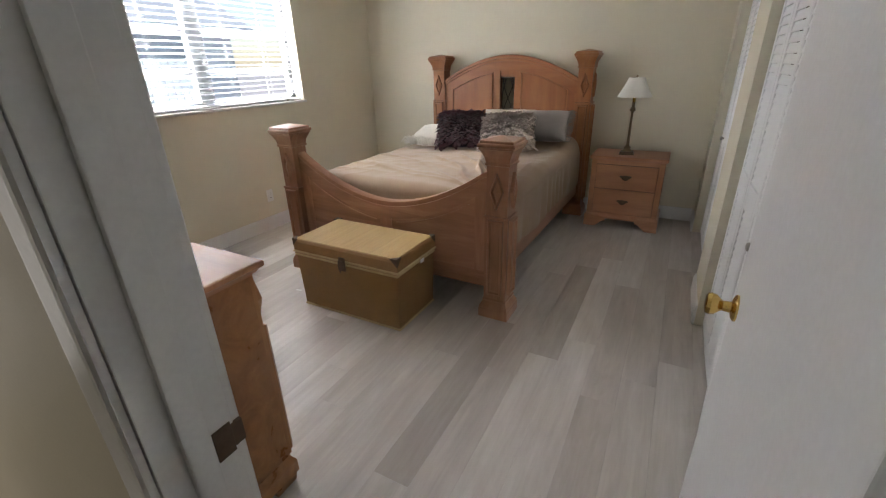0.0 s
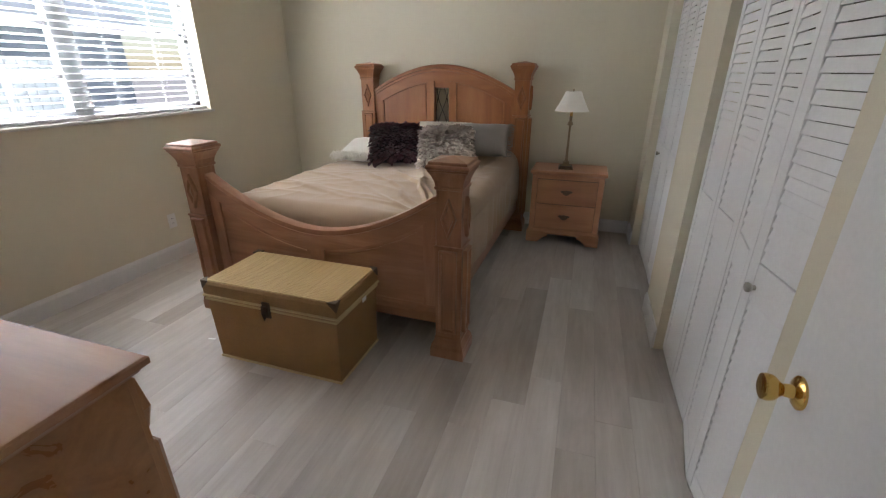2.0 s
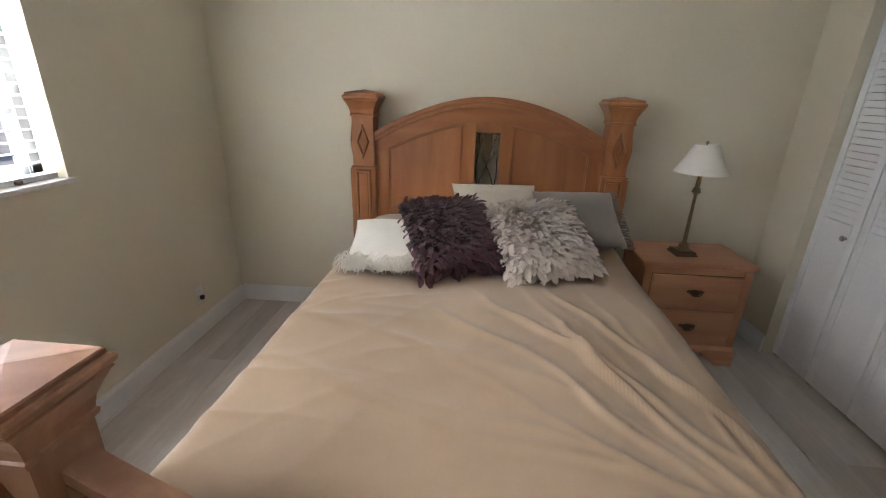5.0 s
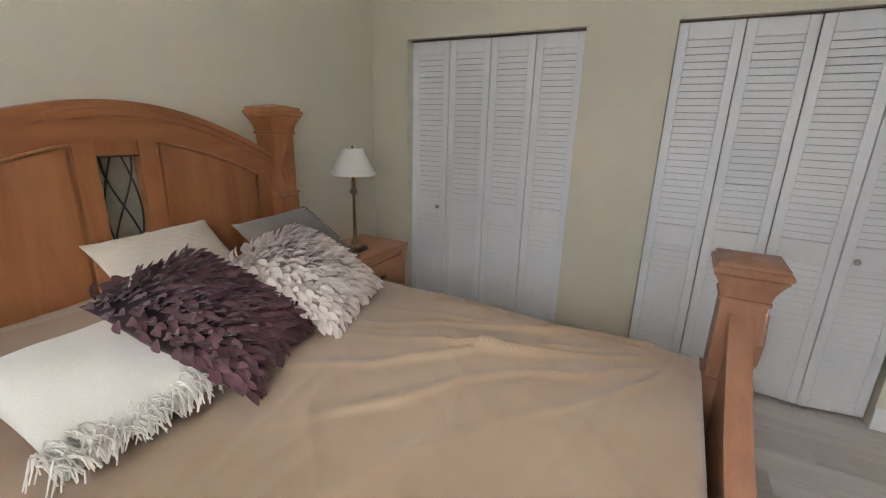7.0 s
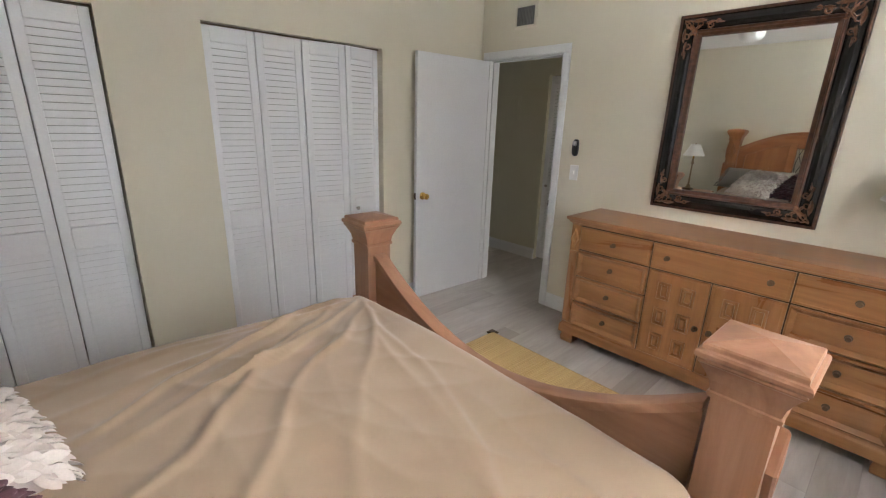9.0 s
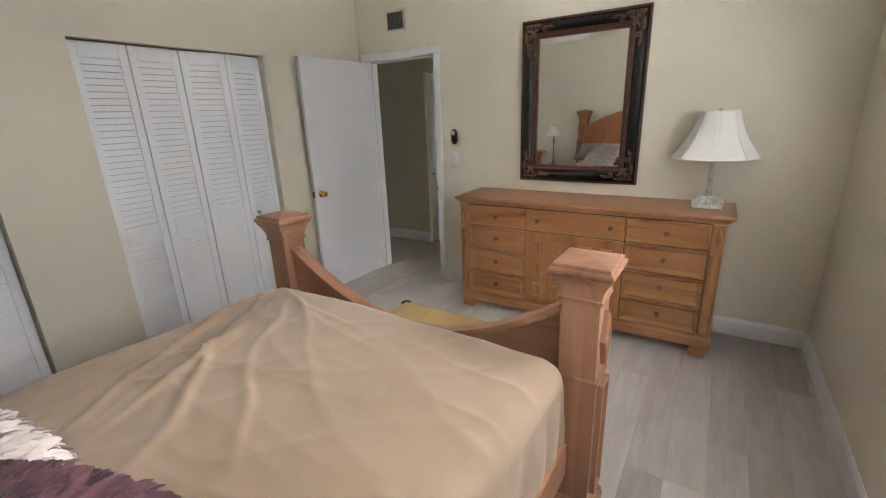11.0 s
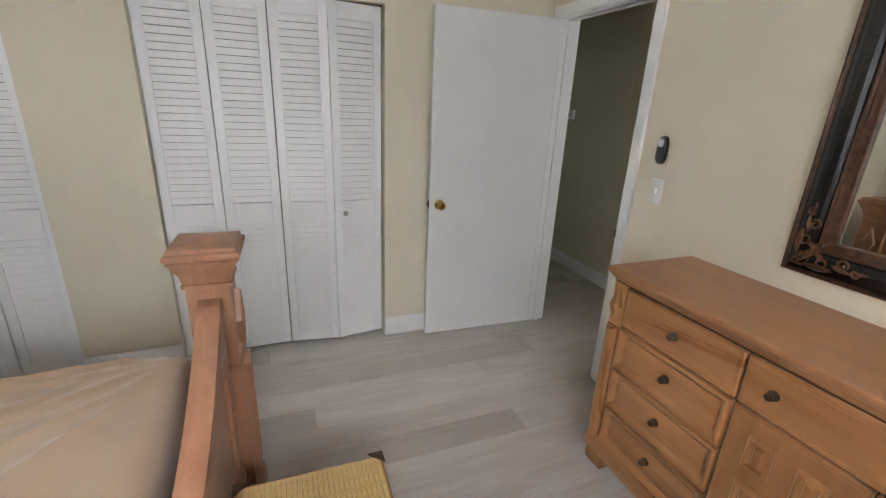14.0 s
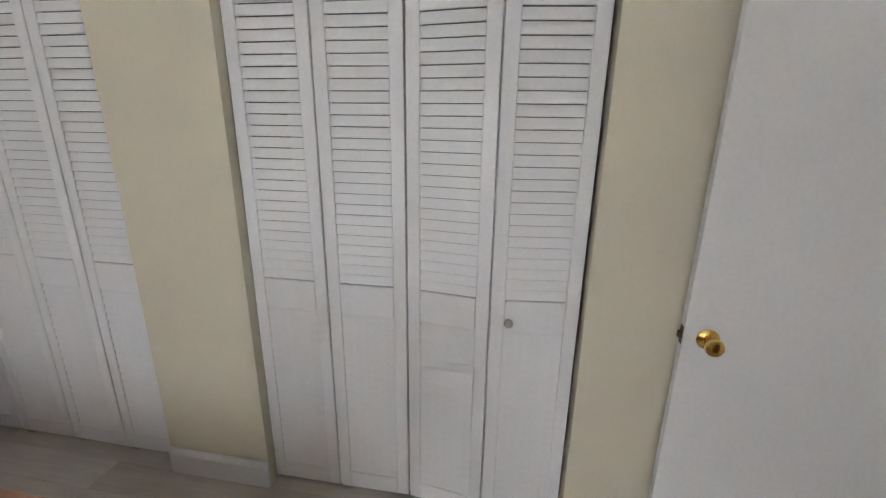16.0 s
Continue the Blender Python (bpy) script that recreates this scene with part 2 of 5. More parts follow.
# ---- mesh helpers ----
def bm_box(x0, x1, y0, y1, z0, z1, bevel=0.0, seg=2, bm=None):
    b = bmesh.new()
    bmesh.ops.create_cube(b, size=1.0)
    bmesh.ops.scale(b, vec=(x1 - x0, y1 - y0, z1 - z0), verts=b.verts)
    bmesh.ops.translate(b, vec=((x0 + x1) / 2, (y0 + y1) / 2, (z0 + z1) / 2), verts=b.verts)
    if bevel > 0:
        bmesh.ops.bevel(b, geom=b.edges[:], offset=bevel, segments=seg, affect="EDGES", profile=0.6)
    return joined(bm, b) if bm is not None else b


def joined(bm, b):
    me = bpy.data.meshes.new("tmp")
    b.to_mesh(me)
    b.free()
    bm.from_mesh(me)
    bpy.data.meshes.remove(me)
    return bm


def loft(rings, cap=True, bm=None, closed=True):
    """Joins rings of the same number of points into a skin."""
    b = bm if bm is not None else bmesh.new()
    vs = [[b.verts.new(p) for p in r] for r in rings]
    n = len(rings[0])
    for a, c in zip(vs, vs[1:]):
        for k in range(n if closed else n - 1):
            b.faces.new((a[k], a[(k + 1) % n], c[(k + 1) % n], c[k]))
    if cap and closed:
        b.faces.new(vs[0][::-1])
        b.faces.new(vs[-1])
    return b


def square_stack(profile, cx=0.0, cy=0.0, bm=None):
    """A square turned shape: rows of height and half width (or two half widths)."""
    rings = []
    for z, *h in profile:
        hx, hy = h[0], h[-1]
        rings.append([(cx - hx, cy - hy, z), (cx + hx, cy - hy, z), (cx + hx, cy + hy, z), (cx - hx, cy + hy, z)])
    return loft(rings, True, bm)


def lathe(profile, seg=24, cx=0.0, cy=0.0, bm=None):
    rings = []
    for z, r in profile:
        rings.append([(cx + r * math.cos(2 * math.pi * k / seg), cy + r * math.sin(2 * math.pi * k / seg), z) for k in range(seg)])
    return loft(rings, True, bm)


def panel(x0, x1, z0, z1, steps, face=-1, y=0.0, bm=None):
    """A panelled front in the xz plane: steps of (inset, depth), proud towards face * y."""
    rings = []
    for inset, d in steps:
        a, b2, c, e = x0 + inset, x1 - inset, z0 + inset, z1 - inset
        q = [(a, y + face * d, c), (b2, y + face * d, c), (b2, y + face * d, e), (a, y + face * d, e)]
        rings.append(q if face < 0 else q[::-1])
    return loft(rings, True, bm)


def tube(points, radius, seg=6, bm=None, taper=None):
    """A round bar along points."""
    rings = []
    pts = [Vector(p) for p in points]
    for i, p in enumerate(pts):
        d = (pts[min(i + 1, len(pts) - 1)] - pts[max(i - 1, 0)]).normalized()
        u = d.orthogonal().normalized() if i == 0 else (u - d * u.dot(d)).normalized()
        w = d.cross(u)
        r = radius * (taper[i] if taper else 1.0)
        rings.append([p + r * (math.cos(2 * math.pi * k / seg) * u + math.sin(2 * math.pi * k / seg) * w) for k in range(seg)])
    return loft(rings, True, bm)


def mesh_of(bm, name, material, smooth=False, angle=35):
    bmesh.ops.recalc_face_normals(bm, faces=bm.faces)
    me = bpy.data.meshes.new(name)
    bm.to_mesh(me)
    bm.free()
    me.materials.append(material)
    if smooth:
        me.shade_smooth()
        me.set_sharp_from_angle(angle=radians(angle))
    return me


def thing(name, label, category, at=(0, 0, 0), rz=0.0, group="", kind=""):
    ob = new(name)
    ob.empty_display_size = 0.1
    ob.matrix_basis = pose(*at, 0, 0, rz)
    return tagged(ob, label, category, group, kind)


def part(name, bm, material, parent, label="", smooth=False, angle=35):
    ob = new(name, mesh_of(bm, name, material, smooth, angle))
    ob.parent = parent
    if label:
        tagged(ob, label)
    return ob


def solo(name, bm, material, label="", category="", at=(0, 0, 0), rz=0.0, smooth=False, group="", kind="", angle=35):
    ob = new(name, mesh_of(bm, name, material, smooth, angle))
    ob.matrix_basis = pose(*at, 0, 0, rz)
    return tagged(ob, label, category, group, kind)


def structure(name, bm, material, label, category, parent=None, smooth=False):
    ob = new(name, mesh_of(bm, name, material, smooth))
    if parent:
        ob.parent = parent
    return tagged(ob, label, category, "", "structure")


def bevelled(bm, w=0.003, seg=2):
    bmesh.ops.bevel(bm, geom=bm.edges[:], offset=w, segments=seg, affect="EDGES", profile=0.6, clamp_overlap=True)
    return bm

# ---- the room ----
EAST, NORTH, WEST, SOUTH, TOP = 0.355, 4.475, -3.32, 0.200, 2.63
HALL_S, HALL_N = -0.82, SOUTH - 0.125
C1, C2, CTOP = (2.955, 4.165), (1.276, 2.485), 2.03
DX0, DX1, DTOP = -0.489, 0.252, 2.053
WY0, WY1, WZ0, WZ1 = 1.30, 3.300, 1.140, 2.16

b = bmesh.new()
for y0, y1, z0, z1 in ((-1.6, C2[0], 0, TOP), (C2[1], C1[0], 0, TOP), (C1[1], NORTH + 0.12, 0, TOP), (C2[0], C2[1], CTOP, TOP), (C1[0], C1[1], CTOP, TOP)):
    if y0 < 0:
        y0 = SOUTH - 0.125
    bm_box(EAST, EAST + 0.11, y0, y1, z0, z1, bm=b)
wall_east = structure("wall_east", b, M_WALL, "cream painted wall with two closet openings", "wall")

b = bm_box(WEST - 0.15, EAST + 0.11, NORTH, NORTH + 0.12, 0, TOP)
wall_north = structure("wall_north", b, M_WALL, "plain cream painted wall behind the bed", "wall")

b = bmesh.new()
for y0, y1, z0, z1 in ((SOUTH - 0.125, WY0, 0, TOP), (WY1, NORTH + 0.12, 0, TOP), (WY0, WY1, 0, WZ0), (WY0, WY1, WZ1, TOP)):
    bm_box(WEST - 0.2, WEST, y0, y1, z0, z1, bm=b)
wall_west = structure("wall_west", b, M_WALL, "cream painted outer wall with a wide window", "wall")

b = bmesh.new()
for x0, x1, z0, z1 in ((WEST, DX0 - 0.02, 0, TOP), (DX1 + 0.02, EAST, 0, TOP), (DX0 - 0.02, DX1 + 0.02, DTOP + 0.02, TOP)):
    bm_box(x0, x1, SOUTH - 0.125, SOUTH, z0, z1, bm=b)
wall_south = structure("wall_south", b, M_WALL, "cream painted wall with the doorway to the hall", "wall")

b = bm_box(WEST - 0.2, EAST + 0.11, SOUTH - 0.125, NORTH + 0.12, TOP, TOP + 0.1)
ceiling = structure("ceiling", b, M_CEIL, "white painted bedroom ceiling", "ceiling")

# hall beyond the doorway
b = bmesh.new()
HC0, HC1 = -0.95, 0.315
bm_box(HC1, 3.1, HALL_S - 0.11, HALL_S, 0, TOP, bm=b)
bm_box(-2.2, HC0, HALL_S - 0.11, HALL_S, 0, TOP, bm=b)
bm_box(HC0, HC1, HALL_S - 0.11, HALL_S, CTOP, TOP, bm=b)
structure("wall_hall_south", b, M_HALL, "cream hall wall with a closet opening", "wall")
b = bm_box(EAST + 0.112, 3.1, HALL_N, HALL_N + 0.1, 0, TOP)
structure("wall_hall_north", b, M_HALL, "cream painted hall wall", "wall")
b = bm_box(3.1, 3.2, HALL_S - 0.11, HALL_N + 0.1, 0, TOP)
structure("wall_hall_east", b, M_HALL, "cream wall at the end of the hall", "wall")
b = bm_box(-2.3, -2.2, HALL_S - 0.11, HALL_N - 0.002, 0, TOP)
structure("wall_hall_west", b, M_HALL, "cream wall at the end of the hall", "wall")
b = bm_box(-2.3, 3.2, HALL_S - 0.75, HALL_N - 0.002, TOP - 0.14, TOP - 0.02)
structure("ceiling_hall", b, M_CEIL, "low white hall ceiling", "ceiling")
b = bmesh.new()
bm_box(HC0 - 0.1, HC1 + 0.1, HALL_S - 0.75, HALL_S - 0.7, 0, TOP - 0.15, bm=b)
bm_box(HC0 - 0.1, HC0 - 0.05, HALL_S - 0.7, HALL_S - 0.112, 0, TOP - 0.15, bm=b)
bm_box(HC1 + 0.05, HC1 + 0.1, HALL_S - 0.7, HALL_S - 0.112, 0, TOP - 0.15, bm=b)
structure("wall_hall_closet", b, M_CLOSET_SHADE, "inner walls of the hall closet, their shade painted dark", "wall")
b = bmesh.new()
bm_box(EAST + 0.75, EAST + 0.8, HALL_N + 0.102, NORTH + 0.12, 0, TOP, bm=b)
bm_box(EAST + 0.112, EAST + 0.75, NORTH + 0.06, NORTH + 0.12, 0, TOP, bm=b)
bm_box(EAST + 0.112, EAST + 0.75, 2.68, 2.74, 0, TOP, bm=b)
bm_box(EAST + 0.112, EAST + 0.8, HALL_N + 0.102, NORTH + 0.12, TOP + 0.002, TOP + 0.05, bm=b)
structure("wall_closet", b, M_CLOSET_SHADE, "inner walls of the bedroom closets, their shade painted dark", "wall")


# ---- baseboards ----
def baseboard(x0, y0, x1, y1, nx, ny, h=0.125, name="baseboard"):
    """A moulded white board along a wall, proud towards (nx, ny)."""
    prof = [(0.0, 0.0), (0.014, 0.0), (0.014, h - 0.028), (0.011, h - 0.018), (0.008, h - 0.012), (0.006, h - 0.002), (0.0, h)]
    rings = [[(x + nx * d, y + ny * d, z) for d, z in prof] for x, y in ((x0, y0), (x1, y1))]
    return structure(name, loft(rings), M_TRIM, "white moulded wooden baseboard", "baseboard")


baseboard(WEST + 0.001, SOUTH + 0.016, WEST + 0.001, NORTH - 0.016, 1, 0)
baseboard(WEST + 0.016, NORTH - 0.001, EAST - 0.016, NORTH - 0.001, 0, -1)
baseboard(EAST - 0.001, C1[1], EAST - 0.001, NORTH - 0.016, -1, 0)
baseboard(EAST - 0.001, C2[1] - 0.001, EAST - 0.001, C1[0] + 0.001, -1, 0)
baseboard(EAST - 0.001, SOUTH + 0.03, EAST - 0.001, C2[0], -1, 0)
baseboard(WEST + 0.016, SOUTH + 0.001, DX0 - 0.075, SOUTH + 0.001, 0, 1)
baseboard(HC1, HALL_S + 0.001, 3.1, HALL_S + 0.001, 0, 1)
baseboard(EAST + 0.12, HALL_N - 0.001, 3.1, HALL_N - 0.001, 0, -1)
baseboard(-2.2, HALL_S + 0.001, HC0, HALL_S + 0.001, 0, 1)

# ---- doorway ----
door_frame = thing("door_frame", "white painted wooden door frame with moulded casing", "door frame", kind="structure")


def casing(x0, x1, z0, z1, side):
    y = SOUTH if side > 0 else HALL_N
    steps = [(0.0, 0.0005), (0.0, 0.011), (0.004, 0.015), (0.012, 0.016)]
    return panel(x0, x1, z0, z1, steps, 1 if side > 0 else -1, y)


for side in (1, -1):
    part("casing", casing(DX0 - 0.068, DX0 - 0.004, 0, DTOP + 0.002, side), M_TRIM, door_frame)
    part("casing", casing(DX1 + 0.004, DX1 + 0.068, 0, DTOP + 0.002, side), M_TRIM, door_frame)
    part("casing", casing(DX0 - 0.068, DX1 + 0.068, DTOP + 0.004, DTOP + 0.068, side), M_TRIM, door_frame)
part("jamb", bm_box(DX0 - 0.0195, DX0, HALL_N + 0.001, SOUTH - 0.001, 0, DTOP, 0.002), M_TRIM, door_frame)
part("jamb", bm_box(DX1, DX1 + 0.0195, HALL_N + 0.001, SOUTH - 0.001, 0, DTOP, 0.002), M_TRIM, door_frame)
part("jamb", bm_box(DX0 - 0.0195, DX1 + 0.0195, HALL_N + 0.001, SOUTH - 0.001, DTOP + 0.0005, DTOP + 0.0195, 0.002), M_TRIM, door_frame)
part("door_stop", bm_box(DX0 + 0.0005, DX0 + 0.012, HALL_N + 0.04, SOUTH - 0.045, 0, DTOP - 0.012, 0.002), M_TRIM, door_frame)
part("door_stop", bm_box(DX1 - 0.012, DX1 - 0.0005, HALL_N + 0.04, SOUTH - 0.045, 0, DTOP - 0.012, 0.002), M_TRIM, door_frame)
part("door_stop", bm_box(DX0 + 0.0005, DX1 - 0.0005, HALL_N + 0.04, SOUTH - 0.045, DTOP - 0.012, DTOP - 0.0005, 0.002), M_TRIM, door_frame)
b = bm_box(DX0 + 0.0005, DX0 + 0.003, SOUTH - 0.04, SOUTH - 0.008, 0.875, 0.935, 0.001)
bm_box(DX0 - 0.004, DX0 + 0.004, SOUTH - 0.008, SOUTH + 0.012, 0.883, 0.927, 0.002, bm=b)
strike = part("strike_plate", b, M_BRONZE, door_frame, "worn dark brass strike plate")

# open door leaf, hinged beside the closet wall
door = thing("door_1", "white flush wooden door standing open against the closet wall", "door", (0.234, SOUTH + 0.024, 0), -2.1, kind="structure")
DW = 0.79
part("leaf", bm_box(0.0, 0.035, 0.0, DW, 0.012, 2.045, 0.003), M_DOOR, door)


def door_knob(face, y, z, mat):
    s = -1 if face < 0 else 1
    x = -0.0 if face < 0 else 0.035
    b = lathe([(0, 0.031), (0.004, 0.031), (0.008, 0.026), (0.012, 0.013), (0.028, 0.0115), (0.034, 0.016), (0.042, 0.0235), (0.052, 0.0255), (0.060, 0.0235), (0.0625, 0.017), (0.063, 0.006)], 28)
    bmesh.ops.transform(b, matrix=pose(x, y, z, 0, 90 * s, 0), verts=b.verts)
    return b


part("door_knob", door_knob(-1, DW - 0.065, 0.925, M_BRASS), M_BRASS, door, "polished brass knob", True)
part("door_knob", door_knob(1, DW - 0.065, 0.925, M_BRASS), M_BRASS, door, "polished brass knob", True)
b = bm_box(0.006, 0.029, DW - 0.0005, DW + 0.0015, 0.897, 0.953, 0.001)
bm_box(0.011, 0.024, DW + 0.001, DW + 0.011, 0.915, 0.936, 0.003, bm=b)
part("latch", b, M_BRONZE, door, "dark brass latch")
for z in (0.25, 1.05, 1.85):
    b = lathe([(z - 0.045, 0.006), (z + 0.045, 0.006)], 10, 0.012, -0.008)
    part("hinge", b, M_TRIM, door)


# ---- louvred bifold doors ----
LEAF_W, LEAF_T = 0.2955, 0.028
UPPER, LOWER = (0.945, 1.935), (0.10, 0.825)


def leaf_mesh():
    b = bmesh.new()
    st = 0.047
    for x0, x1, z0, z1 in ((0, st, 0.02, 2.019), (LEAF_W - st, LEAF_W, 0.02, 2.019), (st, LEAF_W - st, UPPER[1], 2.019), (st, LEAF_W - st, LOWER[1], UPPER[0]), (st, LEAF_W - st, 0.02, LOWER[0])):
        bm_box(x0, x1, 0, LEAF_T, z0, z1, 0.0025, 1, bm=b)
    return mesh_of(b, "leaf", M_LOUVRE)


def slat_mesh():
    b = bm_box(0.046, LEAF_W - 0.046, -0.0018, 0.0018, -0.0172, 0.0172, 0.0007, 1)
    bmesh.ops.transform(b, matrix=pose(0, LEAF_T / 2 - 0.008, 0, -10, 0, 0), verts=b.verts)
    return mesh_of(b, "slat", M_LOUVRE)


LEAF, SLAT = leaf_mesh(), slat_mesh()
SLATS = [LOWER[0] + 0.0165 + k * 0.0364 for k in range(20)] + [UPPER[0] + 0.0205 + k * 0.0366 for k in range(27)]


def small_knob(parent, x, z):
    b = lathe([(0, 0.008), (0.008, 0.007), (0.012, 0.012), (0.018, 0.0155), (0.024, 0.0145), (0.027, 0.009), (0.0275, 0.003)], 18)
    bmesh.ops.transform(b, matrix=pose(x, 0, z, 90, 0, 0), verts=b.verts)
    ob = part("knob", b, M_STEEL, parent, "small nickel knob", True)
    return ob


def bifold(name, label, placed, knob_leaf, knob_x):
    """Four leaves; placed gives each leaf's hinge corner and turn."""
    t = thing(name, label, "closet door", group="closet doors")
    for k, (x, y, rz) in enumerate(placed):
        leaf = new("leaf", LEAF)
        leaf.parent = t
        leaf.matrix_basis = pose(x, y, 0, 0, 0, rz)
        for z in SLATS:
            s = new("slat", SLAT)
            s.parent = leaf
            s.matrix_basis = pose(0, 0, z)
        if k == knob_leaf:
            small_knob(leaf, knob_x, 0.872)
        b = bm_box(0.015, 0.05, 0.004, 0.022, 0.004, 0.019, 0.002)
        part("pivot", b, M_STEEL, leaf)
    return t


# leaves run towards -y with their faces towards -x, each pair folded a little
def leaf_row(y_start, xs):
    rows, y = [], y_start
    for k in range(4):
        dx = xs[k + 1] - xs[k]
        ang = math.asin(dx / (LEAF_W + 0.0055))
        rows.append((xs[k], y, -90 + math.degrees(ang)))
        y -= (LEAF_W + 0.0055) * math.cos(ang)
    return rows


bifold("closet_door", "white louvred bifold closet door, two leaves slightly folded out", leaf_row(C2[1] - 0.004, (0.398, 0.397, 0.402, 0.360, 0.400)), 3, 0.06)
bifold("closet_door", "white louvred bifold closet door, closed beside the nightstand", leaf_row(C1[1] - 0.004, (0.418, 0.415, 0.418, 0.414, 0.418)), 0, 0.235)
hall_rows = [(HC0 + 0.004 + k * 0.315, HALL_S - 0.045, 180) for k in range(1, 5)]
bifold("closet_door", "white louvred bifold door of the hall closet", hall_rows, 3, 0.06)


def closet_track(y0, y1):
    t = thing("closet_track", "metal bifold track under a closet opening's head, darkened to paint the gap's shade", "door track", kind="structure")
    # dark bronze puts the shade of the head gap into the track's colour
    b = bm_box(EAST + 0.045, EAST + 0.085, y0 + 0.002, y1 - 0.002, CTOP - 0.0095, CTOP - 0.0005, 0.001)
    part("track", b, M_BRONZE, t)
    return t


closet_track(*C1)
closet_track(*C2)

# ---- floor boards laid along y ----
floor = structure("floor", bm_box(WEST - 0.1, EAST + 0.8, SOUTH - 0.06, NORTH + 0.1, -0.1, -0.003), M_JOINT, "greige wood-look vinyl plank floor", "floor")
floor_hall = structure("floor_hall", bm_box(-2.25, 3.15, HALL_S - 0.72, SOUTH - 0.06, -0.1, -0.003), M_JOINT, "greige vinyl plank floor of the hall", "floor")
PLANK_W, PLANK_L = 0.158, 1.22


def plank_mesh(length):
    b = bmesh.new()
    g = 0.0003
    loft([[(g, g, -0.0025), (PLANK_W - g, g, -0.0025), (PLANK_W - g, length - g, -0.0025), (g, length - g, -0.0025)],
          [(g, g, -0.0008), (PLANK_W - g, g, -0.0008), (PLANK_W - g, length - g, -0.0008), (g, length - g, -0.0008)],
          [(g + 0.0006, g + 0.0006, 0), (PLANK_W - g - 0.0006, g + 0.0006, 0), (PLANK_W - g - 0.0006, length - g - 0.0006, 0), (g + 0.0006, length - g - 0.0006, 0)]], True, b)
    return mesh_of(b, "plank", M_FLOOR)


def lay(parent, x_from, x_to, y_from, y_to, rng):
    meshes = {}
    x = x_from
    start = y_from
    while x < x_to:
        through_door = -0.61 < x < 0.2
        if through_door and parent is floor_hall:
            x += PLANK_W
            continue
        y_from = HALL_S - 0.7 if through_door else start
        y = y_from - rng.choice((0.12, 0.34, 0.55, 0.77, 0.98, 1.1))
        while y < y_to:
            a, e = max(y, y_from), min(y + PLANK_L, y_to)
            if e - a > 0.03:
                key = round(e - a, 2)
                if key not in meshes:
                    meshes[key] = plank_mesh(key)
                p = new("plank", meshes[key])
                p.parent = parent
                p.matrix_basis = pose(x, a, 0)
            y += PLANK_L
        x += PLANK_W



# ---- window with blind ----
window = thing("window_1", "wide aluminium window with horizontal bars behind an open white blind", "window", kind="structure")
GX = WEST - 0.135
for y0, y1, z0, z1 in ((WY0, WY0 + 0.05, WZ0 + 0.02, WZ1), (WY1 - 0.05, WY1, WZ0 + 0.02, WZ1), (WY0, WY1, WZ1 - 0.05, WZ1), (WY0, WY1, WZ0 + 0.02, WZ0 + 0.075)):
    part("window_frame", bm_box(GX - 0.03, GX + 0.03, y0 + 0.0005, y1 - 0.0005, z0, z1 - 0.0005, 0.003), M_ALU, window)
MULL = 2.325
b = bm_box(GX - 0.035, GX + 0.035, MULL - 0.065, MULL + 0.065, WZ0 + 0.076, WZ1 - 0.051, 0.003)
mull = part("mullion", b, M_ALU, window, "broad grey metal mullion with screws")
for z in (1.28, 1.33, 1.63):
    for dy in (-0.03, 0.03):
        b = lathe([(0, 0.005), (0.003, 0.004)], 8)
        bmesh.ops.transform(b, matrix=pose(GX + 0.035, MULL + dy, z, 0, 90, 0), verts=b.verts)
        part("screw", b, M_BLACK_PL, mull)
for y0, y1 in ((WY0 + 0.052, MULL - 0.067), (MULL + 0.067, WY1 - 0.052)):
    for z in (1.446, 1.752):
        part("glazing_bar", bm_box(GX - 0.02, GX + 0.02, y0, y1, z - 0.025, z + 0.025, 0.003), M_ALU, window)
    for z0, z1 in ((WZ0 + 0.077, 1.42), (1.472, 1.726), (1.778, WZ1 - 0.052)):
        pane = part("pane", bm_box(GX - 0.003, GX + 0.003, y0, y1, z0, z1), M_GLASS, window)
        pane.visible_shadow = False
b = bm_box(WEST - 0.13, WEST + 0.022, WY0 - 0.02, WY1 + 0.02, WZ0 - 0.001, WZ0 + 0.019, 0.005, 3)
part("window_sill", b, M_SILL, window, "pale chipped stone sill")
b = bm_box(WEST - 0.07, WEST - 0.045, WY1 - 0.22, WY1 - 0.07, WZ0 + 0.0195, WZ0 + 0.04, 0.006)
bm_box(WEST - 0.06, WEST - 0.02, WY1 - 0.2, WY1 - 0.17, WZ0 + 0.025, WZ0 + 0.038, 0.004, bm=b)
part("crank", b, M_BRONZE, window, "dark metal window crank")

blind = thing("window_blind", "white horizontal slat blind with open slats, lowered over the window", "blind")
BX = WEST - 0.055


def blind_slat():
    n = 6
    top = []
    for k in range(n + 1):
        u = -0.025 + 0.05 * k / n
        top.append((u, 0.0045 * (1 - (u / 0.025) ** 2)))
    ring = [(u, z + 0.0012) for u, z in top] + [(u, z - 0.0012) for u, z in reversed(top)]
    return mesh_of(loft([[(u, y, z) for u, z in ring] for y in (WY0 + 0.012, WY1 - 0.012)]), "slat", M_BLIND, True)


